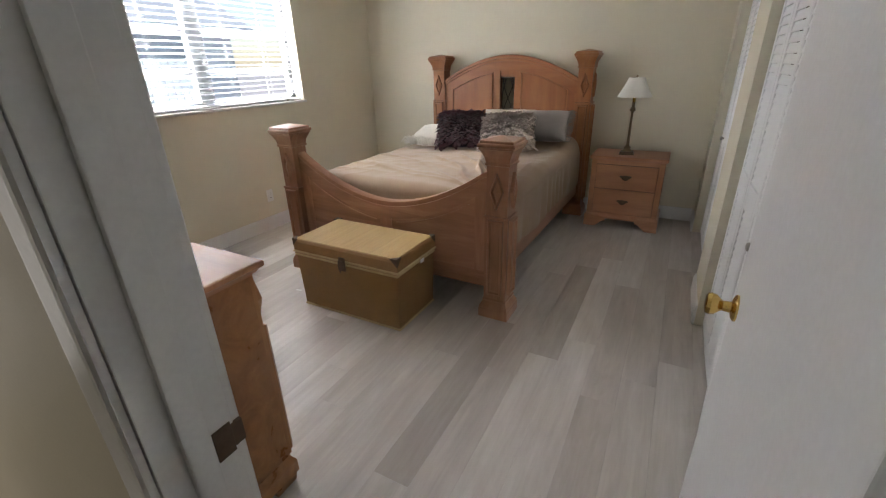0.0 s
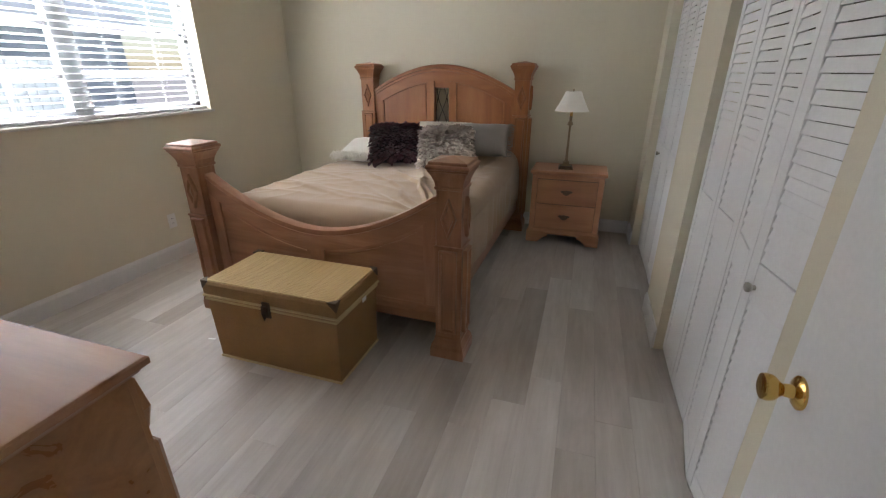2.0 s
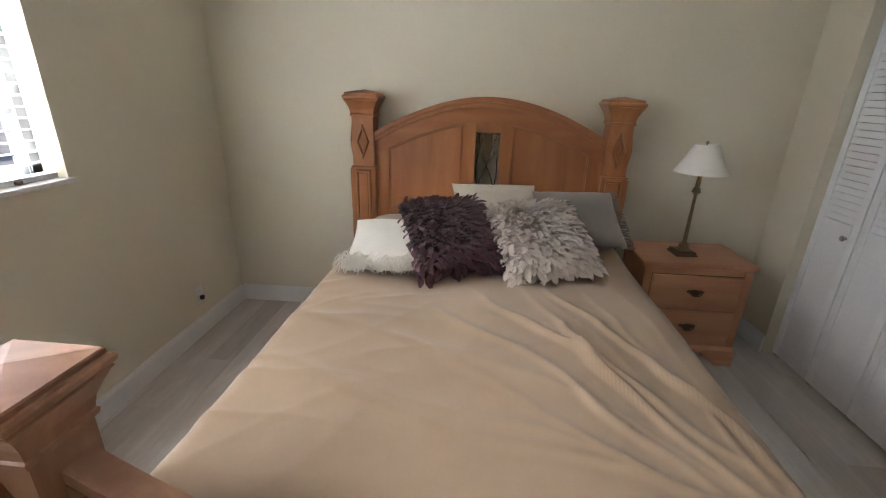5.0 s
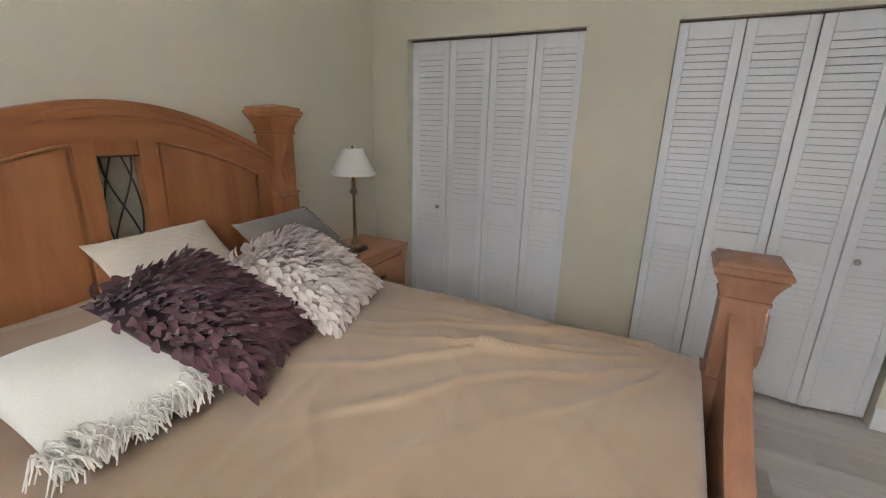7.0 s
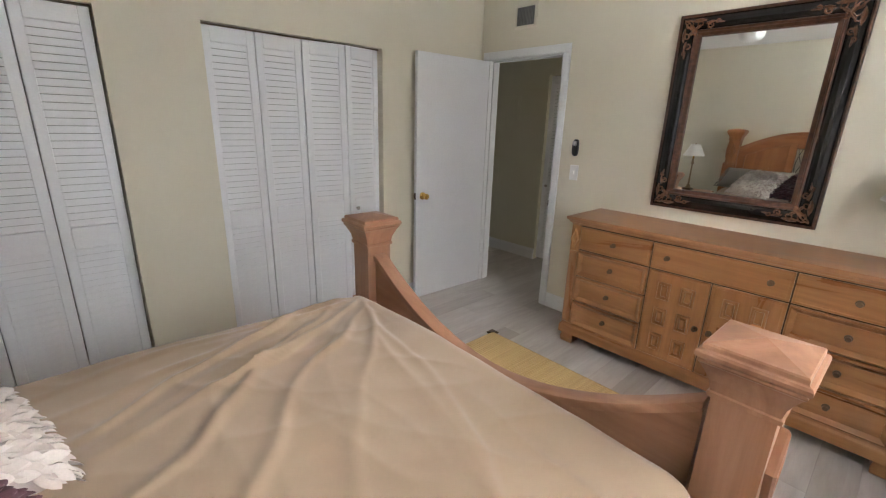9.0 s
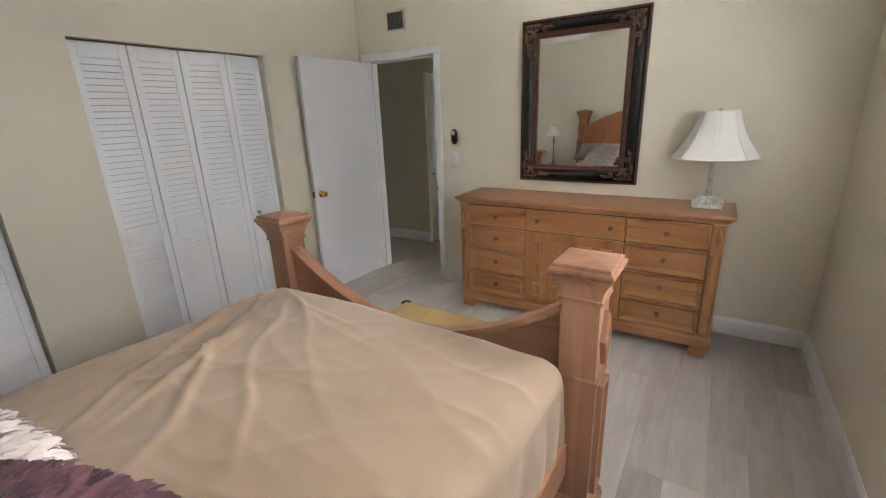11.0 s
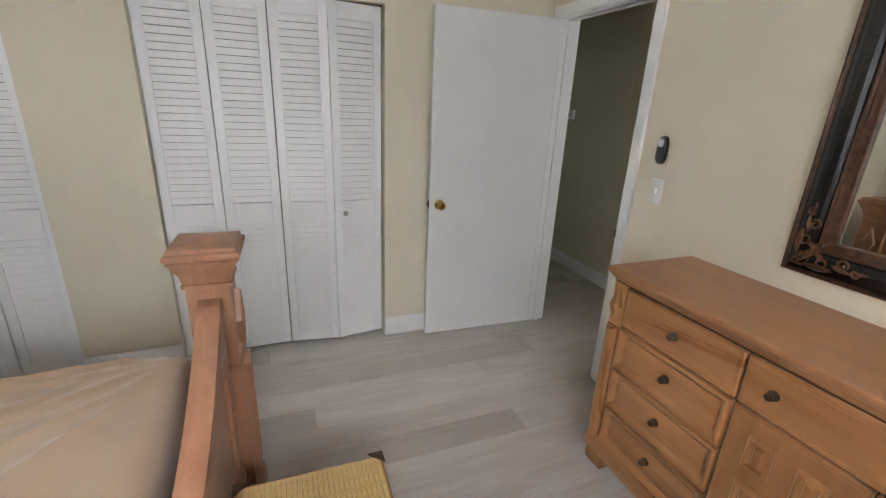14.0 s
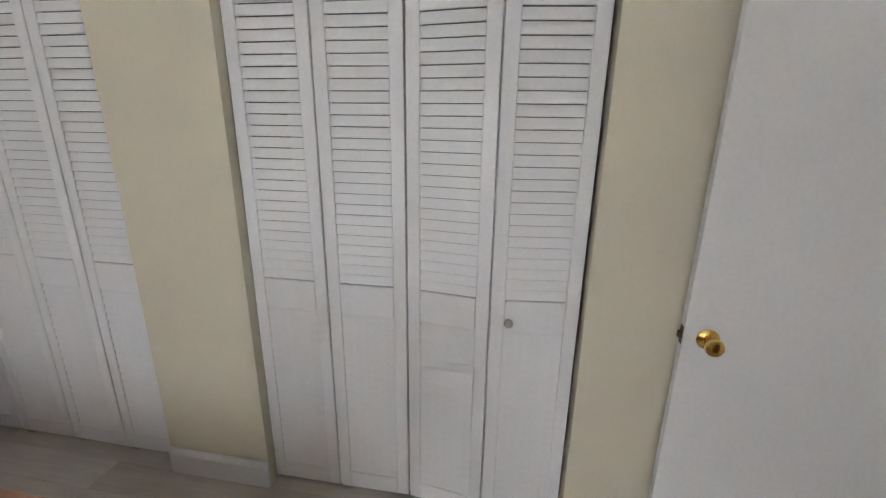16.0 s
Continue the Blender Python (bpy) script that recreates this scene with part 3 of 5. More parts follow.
BS = blind_slat()
bz = WZ0 + 0.09
while bz < WZ1 - 0.07:
    s = new("slat", BS)
    s.parent = blind
    s.matrix_basis = pose(BX, 0, bz, 0, -4, 0)
    bz += 0.0435
part("bottom_rail", bm_box(BX - 0.026, BX + 0.026, WY0 + 0.012, WY1 - 0.012, WZ0 + 0.022, WZ0 + 0.045, 0.004), M_BLIND, blind)
part("head_rail", bm_box(BX - 0.03, BX + 0.032, WY0 + 0.008, WY1 - 0.008, WZ1 - 0.06, WZ1 - 0.002, 0.003), M_BLIND, blind)
for y in (WY0 + 0.12, WY0 + 0.62, MULL + 0.24, MULL + 0.62, WY1 - 0.12):
    b = bmesh.new()
    for x in (BX - 0.027, BX + 0.027):
        for dy in (-0.006, 0.006):
            tube([(x, y + dy, WZ0 + 0.03), (x, y + dy, WZ1 - 0.03)], 0.0011, 5, b)
    part("ladder_cord", b, M_BLIND, blind)

wy = WY0 + 0.42
part("wand_hook", tube([(BX + 0.034, wy, WZ1 - 0.03), (BX + 0.046, wy, WZ1 - 0.034), (BX + 0.048, wy, WZ1 - 0.05)], 0.003, 6), M_BLIND, blind, "", True)
part("tilt_wand", tube([(BX + 0.048, wy, WZ1 - 0.045), (BX + 0.052, wy + 0.012, WZ1 - 0.4), (BX + 0.056, wy + 0.026, WZ1 - 0.76)], 0.0048, 8), M_ALU, blind, "slim grey tilt wand", True)

# ---- outside the window ----
ground = structure("ground", bm_box(-400, WEST - 0.25, -400, 400, -0.45, -0.25), M_PAVING, "pale sunlit concrete paving outside", "ground")
fence = thing("fence", "tall white slatted garden fence on the paving", "fence", (-9.5, 0, -0.25))
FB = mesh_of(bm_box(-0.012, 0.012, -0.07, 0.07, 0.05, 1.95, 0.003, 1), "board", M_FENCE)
for k in range(64):
    o = new("board", FB)
    o.parent = fence
    o.matrix_basis = pose(0, -4 + k * 0.165, 0)
for z in (0.4, 1.6):
    part("rail", bm_box(-0.05, -0.014, -4.1, 6.5, z, z + 0.09, 0.004), M_FENCE, fence)
house = thing("house", "white rendered neighbouring house with a pale roof", "house", (-14, 2, -0.25))
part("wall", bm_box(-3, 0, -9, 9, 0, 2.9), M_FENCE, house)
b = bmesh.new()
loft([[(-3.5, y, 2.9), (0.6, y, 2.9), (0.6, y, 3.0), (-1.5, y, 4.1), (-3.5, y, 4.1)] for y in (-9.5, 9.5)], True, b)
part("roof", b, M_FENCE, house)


# ---- bed ----
bed = thing("bed", "pine bed with arched headboard, swooping footboard and square capped posts", "bed", (-1.548, 2.134, 0), -1.05)
FX, HX, HY = 0.805, 0.769, 2.185


def diamond(cx, cz, w, h, y, face, bm=None):
    """A raised diamond with a sunk middle."""
    rings = []
    for k, d in ((1.0, 0.0), (1.0, 0.016), (0.9, 0.022), (0.72, 0.022), (0.6, 0.006), (0.5, 0.008), (0.02, 0.016)):
        q = [(cx - w * k, y + face * d, cz), (cx, y + face * d, cz - h * k), (cx + w * k, y + face * d, cz), (cx, y + face * d, cz + h * k)]
        rings.append(q)
    return loft(rings, True, bm)


def post(x, y, top, ledge, upper, lower, base, outer, parent, wood_mat):
    """A square post: plinth, thick lower shaft, ledge, slim upper shaft with diamonds, flared cap."""
    p = part("post", square_stack([
        (0.0, base), (0.055, base), (0.06, base - 0.003), (0.075, base - 0.004), (0.09, base - 0.012), (0.105, base - 0.02), (0.118, lower + 0.006), (0.125, lower),
        (ledge - 0.012, lower), (ledge - 0.010, lower + 0.005), (ledge, lower + 0.005), (ledge + 0.002, upper),
        (top - 0.145, upper), (top - 0.142, upper + 0.007), (top - 0.13, upper + 0.009), (top - 0.127, upper + 0.004),
        (top - 0.10, upper + 0.009), (top - 0.075, upper + 0.02), (top - 0.055, upper + 0.031)], x, y), wood_mat, parent)
    cap = square_stack([(top - 0.055, upper + 0.031), (top - 0.052, upper + 0.035), (top - 0.048, upper + 0.036), (top - 0.044, upper + 0.033), (top - 0.042, upper + 0.038),
                        (top - 0.036, upper + 0.0415), (top - 0.028, upper + 0.0415), (top - 0.022, upper + 0.038), (top - 0.020, upper + 0.032), (top - 0.018, upper + 0.031),
                        (top - 0.010, upper + 0.031), (top - 0.006, upper + 0.028), (top - 0.005, upper + 0.022), (top + 0.012, 0.002)], x, y)
    part("cap", cap, wood_mat, p)
    faces = [((0, -1), "s"), ((outer, 0), "o")]
    for (fx, fy), mark in faces:
        turn = pose(x, y, 0, 0, 0, 0 if mark == "s" else (90 if outer > 0 else -90))
        b = diamond(0, (ledge + top - 0.15) / 2 + 0.005, upper * 0.62, min(0.105, (top - 0.15 - ledge) * 0.46), -upper, -1)
        bmesh.ops.transform(b, matrix=turn, verts=b.verts)
        part("diamond", b, wood_mat, p)
        b = panel(-lower * 0.66, lower * 0.66, 0.16, ledge - 0.02, [(0, 0), (0, 0.017), (0.003, 0.021), (0.012, 0.021), (0.016, 0.008), (0.021, 0.008), (0.024, 0.010), (0.03, 0.010)], -1, -lower)
        bmesh.ops.transform(b, matrix=turn, verts=b.verts)
        part("fluted_panel", b, wood_mat, p)
    return p


for s in (-1, 1):
    post(s * FX, 0, 1.086, 0.655, 0.064, 0.070, 0.094, s, bed, M_PINE_Z)
    post(s * HX, HY, 1.540, 1.095, 0.066, 0.072, 0.094, s, bed, M_HEAD)


def swoop(x):
    u = min(1.0, abs(x) / 0.725)
    return 0.64 + 0.265 * u ** 1.9


def slab(xs, low, high, y0, y1, bm=None):
    """An upright board between two outlines over x."""
    rings = [[(x, y0, low(x)), (x, y1, low(x)), (x, y1, high(x)), (x, y0, high(x))] for x in xs]
    return loft(rings, True, bm)


XS = [-0.725 + 1.47 * k / 40 for k in range(41)]
part("footboard", slab(XS, lambda x: 0.20, lambda x: swoop(x) - 0.03, -0.022, 0.022), M_PINE_X, bed)
part("footboard_rail", bevelled(slab(XS, lambda x: swoop(x) - 0.031, swoop, -0.034, 0.034), 0.005), M_PINE_X, bed, "", True)
part("footboard_frame", slab(XS, lambda x: swoop(x) - 0.115, lambda x: swoop(x) - 0.032, -0.034, -0.021), M_PINE_X, bed)
for x0, x1 in ((-0.725, -0.655), (-0.045, 0.045), (0.655, 0.725)):
    xs = [x0 + (x1 - x0) * k / 6 for k in range(7)]
    part("stile", slab(xs, lambda x: 0.281, lambda x: swoop(x) - 0.114, -0.033, -0.021), M_PINE_Z, bed)
for x0, x1 in ((-0.62, -0.08), (0.08, 0.62)):
    xs = [x0 + (x1 - x0) * k / 14 for k in range(15)]
    part("bead", slab(xs, lambda x: swoop(x) - 0.147, lambda x: swoop(x) - 0.139, -0.027, -0.0215), M_PINE_X, bed)
b = bmesh.new()
loft([[(x, 0.03, 0.185), (x, -0.042, 0.185), (x, -0.042, 0.235), (x, -0.036, 0.245), (x, -0.034, 0.262), (x, -0.027, 0.272), (x, -0.025, 0.281), (x, 0.0, 0.281)] for x in (-0.723, 0.723)], True, b)
part("foot_moulding", b, M_PINE_X, bed)

# headboard
HW = 0.71


def arch(x):
    return 1.300 + 0.23 * math.cos(min(1.0, abs(x) / HW) * math.pi / 2) ** 0.92


XH = [-HW + 2 * HW * k / 48 for k in range(49)]
GZ0, GZ1, GW = 0.93, 1.318, 0.075
yh = HY
b = bmesh.new()
for x0, x1 in ((-HW, -GW), (GW, HW)):
    xs = [x0 + (x1 - x0) * k / 24 for k in range(25)]
    slab(xs, lambda x: 0.30, lambda x: arch(x) - 0.03, yh - 0.015, yh + 0.02, b)
slab([-GW, 0, GW], lambda x: 0.30, lambda x: GZ0, yh - 0.015, yh + 0.02, b)
slab([-GW, 0, GW], lambda x: GZ1, lambda x: arch(x) - 0.03, yh - 0.015, yh + 0.02, b)
part("headboard", b, M_HEAD, bed)
b = slab(XH, lambda x: arch(x) - 0.031, arch, yh - 0.045, yh + 0.03)
part("arch_rail", bevelled(b, 0.006), M_HEAD_X, bed, "", True)
part("arch_moulding", bevelled(slab(XH, lambda x: arch(x) - 0.058, lambda x: arch(x) - 0.0315, yh - 0.041, yh - 0.014), 0.004), M_HEAD_X, bed, "", True)
part("arch_frame", slab(XH, lambda x: arch(x) - 0.145, lambda x: arch(x) - 0.0585, yh - 0.033, yh - 0.0145), M_HEAD_X, bed)
for x0, x1 in ((-HW, -0.615), (-0.145, -GW - 0.001), (GW + 0.001, 0.145), (0.615, HW)):
    xs = [x0 + (x1 - x0) * k / 5 for k in range(6)]
    part("stile", slab(xs, lambda x: 0.45, lambda x: arch(x) - 0.1455, yh - 0.0325, yh - 0.0145), M_HEAD, bed)
for x0, x1 in ((-0.6, -0.16), (0.16, 0.6)):
    xs = [x0 + (x1 - x0) * k / 16 for k in range(17)]
    b = slab(xs, lambda x: 0.5, lambda x: arch(x) - 0.158, yh - 0.026, yh - 0.0145)
    part("raised_panel", bevelled(b, 0.009, 3), M_HEAD, bed, "", True, 25)
    xs = [x0 - 0.014 + (x1 - x0 + 0.028) * k / 16 for k in range(17)]
    b = slab(xs, lambda x: arch(x) - 0.1555, lambda x: arch(x) - 0.1455, yh - 0.037, yh - 0.0145)
    part("panel_bead", bevelled(b, 0.003), M_HEAD_X, bed, "", True)
part("grille_frame", loft([[(-GW, yh - 0.027, z) if k == 0 else (GW, yh - 0.027, z) if k == 1 else (GW, yh - 0.02, z) if k == 2 else (-GW, yh - 0.02, z) for k in range(4)] for z in (GZ1, GZ1 + 0.008)]), M_IRON, bed)
for s, ph in ((-1, 0), (1, 0), (-1, 1), (1, 1)):
    pts = []
    for k in range(25):
        f = k / 24
        z = GZ1 - f * (GZ1 - GZ0 + 0.1)
        base = 0.055 if ph == 0 else 0.022
        x = s * (base * math.cos(f * math.pi * 1.25)) if ph == 0 else s * (0.02 + 0.045 * math.sin(f * math.pi * 1.1)) * (1 if f < 0.9 else 1)
        pts.append((x, yh, z))
    part("grille_bar", tube(pts, 0.0038, 6), M_IRON, bed, "thin bent black iron bar", True)
for s in (-1, 1):
    b = bm_box(s * 0.775 - 0.014, s * 0.775 + 0.014, 0.06, HY - 0.06, 0.215, 0.365, 0.004)
    part("side_rail", b, M_PINE_Y, bed)

# mattress with fitted sheet
def ridge(lat, width):
    """A fold: steep on one side, slack on the other."""
    s = lat / (width if lat > 0 else width * 0.55)
    return math.exp(-s * s)


FANS = [(0.30, 0.005, 0.040, 0.0), (0.52, 0.007, 0.038, 0.02), (0.74, 0.009, 0.040, -0.01), (0.93, 0.017, 0.040, 0.01), (1.08, 0.018, 0.036, 0.0), (1.22, 0.014, 0.036, -0.02), (1.36, 0.008, 0.036, 0.02), (1.5, 0.005, 0.036, 0.0)]


def crest(p):
    """Sharp crests of wandering wrinkles, 0 to 1."""
    return max(0.0, 1 - 2.4 * abs(noise.noise(p))) ** 2.2


def sheet_noise(x, y):
    n = noise.noise((x * 2.2, y * 1.6, 0.3)) * 0.010 + noise.noise((x * 6, y * 4.5, 1.3)) * 0.004 + noise.noise((x * 15, y * 12, 5.3)) * 0.0012
    # creases that fan out from the foot corner
    dx, dy = 0.70 - x, y - 0.13
    r = math.hypot(dx, dy) + 1e-6
    th = math.atan2(dy, dx)
    for k, (ang, amp, wid, off) in enumerate(FANS):
        lat = -dx * math.sin(ang) + dy * math.cos(ang) + off + 0.11 * noise.noise((r * 1.7, ang * 7, 0)) + 0.03 * noise.noise((r * 5, ang * 9, 2))
        ahead = dx * math.cos(ang) + dy * math.sin(ang)
        fade = max(0.0, min(1.0, ahead / 0.35)) * max(0.0, min(1.0, 2.3 - r - 0.7 * abs(math.sin(k * 2.7))))
        swell = 0.45 + 1.5 * max(0.0, 0.3 + noise.noise((r * 2.4, ang * 11, 6)))
        n += 1.35 * amp * swell * fade * ridge(lat, 0.72 * wid * (0.6 + 0.4 * r))
    warp = 0.25 * noise.noise((x * 2.1, y * 2.1, 9.0))
    n += 0.011 * crest((th * 2.3 + warp * 0.6, r * 0.5, 3.0)) * min(1.0, r / 0.5) * max(0.0, min(1.0, 1.9 - r))
    # slack folds that lie across the bed, and small tugs
    n += 0.008 * crest((x * 0.8 + warp, y * 3.2 - x * 0.8, 11.0)) * min(1.0, max(0.0, y - 0.3) / 0.4)
    n += 0.0035 * crest((x * 2.9 + warp, y * 4.0 - x * 2.0, 17.0))
    n += 0.007 * crest((x * 1.1 + 2.0, y * 5.5 + warp * 1.5, 23.0)) * max(0.0, min(1.0, (-x) / 0.5 + 0.2))
    return n


def mattress_mesh():
    b = bmesh.new()
    nx, ny = 280, 300
    W, Y0, Y1, R = 0.776, 0.07, 2.10, 0.085
    grid = []
    for j in range(ny + 1):
        row = []
        for i in range(nx + 1):
            s = -1.17 + 2.34 * i / nx          # arc length across, sides hang
            y = Y0 - 0.25 + (Y1 - Y0 + 0.25) * j / ny
            flat = W - R
            a = abs(s)
            if a < flat:
                x, dz = a, 0.0
            elif a < flat + R * math.pi / 2:
                th = (a - flat) / R
                x, dz = flat + R * math.sin(th), R * (1 - math.cos(th))
            else:
                x, dz = W, R + (a - flat - R * math.pi / 2)
            x = math.copysign(x, s)
            yy, dzy = y, 0.0
            lim = Y0 + R
            if y < lim:
                q = lim - y
                if q < R * math.pi / 2:
                    th = q / R
                    yy, dzy = lim - R * math.sin(th), R * (1 - math.cos(th))
                else:
                    yy, dzy = Y0, R + (q - R * math.pi / 2)
            crown = 0.022 * (1 - (x / W) ** 2)
            z = 0.722 + crown - max(dz, dzy) - 0.4 * min(dz, dzy)
            if dz < R and dzy < R:
                z += sheet_noise(x, yy) * (1 - max(dz, dzy) / R)
                # hump of the bed pillows under the sheet
                hp = max(0.0, min(1.0, (yy - 1.55) / 0.28))
                hp = hp * hp * (3 - 2 * hp)
                z += 0.085 * hp * (0.85 + 0.15 * math.cos(x * 8.5)) * max(0.0, 1 - (abs(x) / 0.78) ** 6)
            elif dz >= R:
                fold = 0.012 * math.sin(yy * 17 + 2.3 * math.sin(yy * 5)) * min(1.0, (dz - R) / 0.2)
                x += math.copysign(abs(fold) + 0.004, s) + 0.004 * noise.noise((yy * 9, dz * 7, 0))
                z = max(z, 0.335 + 0.02 * math.sin(yy * 6.1) + 0.015 * noise.noise((yy * 4, s, 0)))
            row.append(b.verts.new((x, yy, z)))
        grid.append(row)
    for j in range(ny):
        for i in range(nx):
            b.faces.new((grid[j][i], grid[j][i + 1], grid[j + 1][i + 1], grid[j + 1][i]))
    return b


mattress = thing("mattress", "mattress under a creased tan fitted sheet on the bed", "mattress", (-1.536, 2.134, 0), -1.05)
part("sheet", mattress_mesh(), M_SHEET, mattress, "creased tan cotton sheet", True, 80)
part("box_spring", bm_box(-0.74, 0.74, 0.12, 2.12, 0.215, 0.40, 0.02), M_GREY, mattress)


# ---- trunk ----
trunk = thing("trunk", "closed woven straw trunk at the foot of the bed", "trunk", (-1.553, 1.862, 0), -0.6)
trunk.scale = (1, 1, 0.962)
TW, TD = 0.372, 0.199
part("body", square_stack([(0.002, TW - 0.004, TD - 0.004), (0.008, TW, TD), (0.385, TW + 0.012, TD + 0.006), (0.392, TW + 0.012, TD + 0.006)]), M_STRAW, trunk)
for z, k in ((0.012, 0.001), (0.384, 0.013), (0.406, 0.021)):
    b = square_stack([(z - 0.008, TW + k + 0.001, TD + k * 0.6 + 0.001), (z - 0.004, TW + k + 0.006, TD + k * 0.6 + 0.006), (z + 0.004, TW + k + 0.006, TD + k * 0.6 + 0.006), (z + 0.008, TW + k + 0.001, TD + k * 0.6 + 0.001)])
    part("braid", b, M_BRAID, trunk, "pale braided straw edging")
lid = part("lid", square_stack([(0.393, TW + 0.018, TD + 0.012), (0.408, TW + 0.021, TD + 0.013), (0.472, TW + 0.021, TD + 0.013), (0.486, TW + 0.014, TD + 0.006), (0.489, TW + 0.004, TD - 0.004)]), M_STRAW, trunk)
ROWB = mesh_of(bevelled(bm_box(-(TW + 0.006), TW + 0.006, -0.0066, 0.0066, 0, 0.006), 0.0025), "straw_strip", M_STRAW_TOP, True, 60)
nrow = 28
for k in range(nrow):
    o = new("straw_strip", ROWB)
    o.parent = lid
    o.matrix_basis = pose(0, -TD + 0.006 + (2 * TD - 0.012) * k / (nrow - 1), 0.4875)
for sx in (-1, 1):
    for sy in (-1, 1):
        x, y = sx * (TW + 0.021), sy * (TD + 0.013)
        b = bmesh.new()
        tri = [(x + sx * 0.0015, y + sy * 0.0015), (x - sx * 0.045, y + sy * 0.0015), (x + sx * 0.0015, y - sy * 0.045)]
        loft([[(px, py, 0.4945) for px, py in tri], [(px, py, 0.4975) for px, py in tri]], True, b)
        loft([[(x + sx * 0.0015, y + sy * 0.0022, 0.495), (x - sx * 0.045, y + sy * 0.0022, 0.495), (x + sx * 0.0015, y + sy * 0.0022, 0.445)], [(x + sx * 0.0015, y, 0.495), (x - sx * 0.045, y, 0.495), (x + sx * 0.0015, y, 0.445)]], True, b)
        loft([[(x + sx * 0.0022, y, 0.495), (x + sx * 0.0022, y - sy * 0.045, 0.495), (x + sx * 0.0022, y, 0.445)], [(x, y, 0.495), (x, y - sy * 0.045, 0.495), (x, y, 0.445)]], True, b)
        part("corner", b, M_BRONZE, lid, "dark metal corner guard")
yf = -(TD + 0.02)
b = bm_box(-0.022, 0.022, yf - 0.004, yf + 0.004, 0.345, 0.435, 0.003)
bm_box(-0.014, 0.014, yf - 0.014, yf - 0.003, 0.36, 0.415, 0.005, bm=b)
tube([(-0.012, yf - 0.015, 0.42), (-0.012, yf - 0.02, 0.38), (0, yf - 0.022, 0.345), (0.012, yf - 0.02, 0.38), (0.012, yf - 0.015, 0.42)], 0.004, 6, b)
part("clasp", b, M_BRONZE, trunk, "dark bronze drop clasp")
# small white chip added for a glint on the trunk's side
part("mark", bm_box(TW + 0.028, TW + 0.0295, 0.02, 0.06, 0.375, 0.40, 0.0005), M_GLINT, trunk, "small white chip standing in for a glint of light")


# ---- dresser ----
dresser = thing("dresser", "long pine dresser with closed drawers and carved cupboard doors", "dresser", (-1.880, 0.216, 0), 0.0)
dresser.scale = (1.028, 1, 1)
# local x runs from the window end (-) to the door end (+); front faces +y
DF = 0.415
b = square_stack([(0.07, 0.884, DF / 2 + 0.016), (0.12, 0.884, DF / 2 + 0.016), (0.128, 0.881, DF / 2 + 0.014), (0.14, 0.874, DF / 2 + 0.006), (0.15, 0.870, DF / 2 + 0.003)], 0, DF / 2)
part("plinth", b, M_DRESS, dresser)
part("body", bm_box(-0.868, 0.868, 0.0, DF, 0.150, 0.885), M_DRESS, dresser)
b = square_stack([(0.884, 0.870, DF / 2 + 0.004), (0.893, 0.874, DF / 2 + 0.008), (0.897, 0.884, DF / 2 + 0.014), (0.908, 0.892, DF / 2 + 0.018), (0.912, 0.900, DF / 2 + 0.022), (0.918, 0.908, DF / 2 + 0.026), (0.932, 0.908, DF / 2 + 0.026), (0.9355, 0.904, DF / 2 + 0.023), (0.936, 0.90, DF / 2 + 0.02)], 0, DF / 2 + 0.004)
# dark sheet behind the drawer fronts; its colour stands in for the gaps' shade
part("gap_sheet", bm_box(-0.803, 0.803, DF, DF + 0.003, 0.153, 0.882), M_GAP_SHADE, dresser, "thin dark sheet painting the shade in the gaps between the drawers")
part("top", b, M_DRTOP, dresser, "polished brown wooden top")
for sx in (-1, 1):
    for y in (0.05, DF - 0.03):
        part("foot", square_stack([(0, 0.038), (0.01, 0.045), (0.04, 0.048), (0.07, 0.042)], sx * 0.815, y), M_DRESS, dresser)
    x0, x1 = (0.803, 0.867) if sx > 0 else (-0.867, -0.803)
    part("pilaster", bm_box(x0, x1, DF, DF + 0.014, 0.152, 0.883, 0.002), M_DRESS_Z, dresser)
    part("diamond", diamond((x0 + x1) / 2, 0.79, 0.026, 0.072, DF + 0.014, 1), M_DRESS_Z, dresser)
    part("fluted_panel", panel(x0 + 0.004, x1 - 0.004, 0.165, 0.70, [(0, 0), (0, 0.010), (0.012, 0.024), (0.017, 0.026), (0.02, 0.026)], 1, DF + 0.014), M_DRESS_Z, dresser)


def dresser_knob(x, z, y, parent):
    b = lathe([(0, 0.016), (0.003, 0.016), (0.005, 0.009), (0.012, 0.0065), (0.016, 0.0105), (0.021, 0.0128), (0.0255, 0.0115), (0.027, 0.008), (0.0255, 0.005), (0.026, 0.002)], 20)
    bmesh.ops.transform(b, matrix=pose(x, y, z, -90, 0, 0), verts=b.verts)
    return part("knob", b, M_BRONZE, parent, "dark bronze knob", True)


FLAT = [(0, 0), (0, 0.015), (0.004, 0.020), (0.014, 0.0205), (0.016, 0.0185), (0.019, 0.0185)]
RAISED = [(0, 0), (0, 0.020), (0.003, 0.025), (0.010, 0.026), (0.012, 0.023), (0.032, 0.0055), (0.0325, 0.0095), (0.036, 0.0105), (0.040, 0.0105)]
ROWSZ = ((0.7195, 0.8755), (0.5320, 0.7105), (0.3450, 0.5225), (0.159, 0.3355))
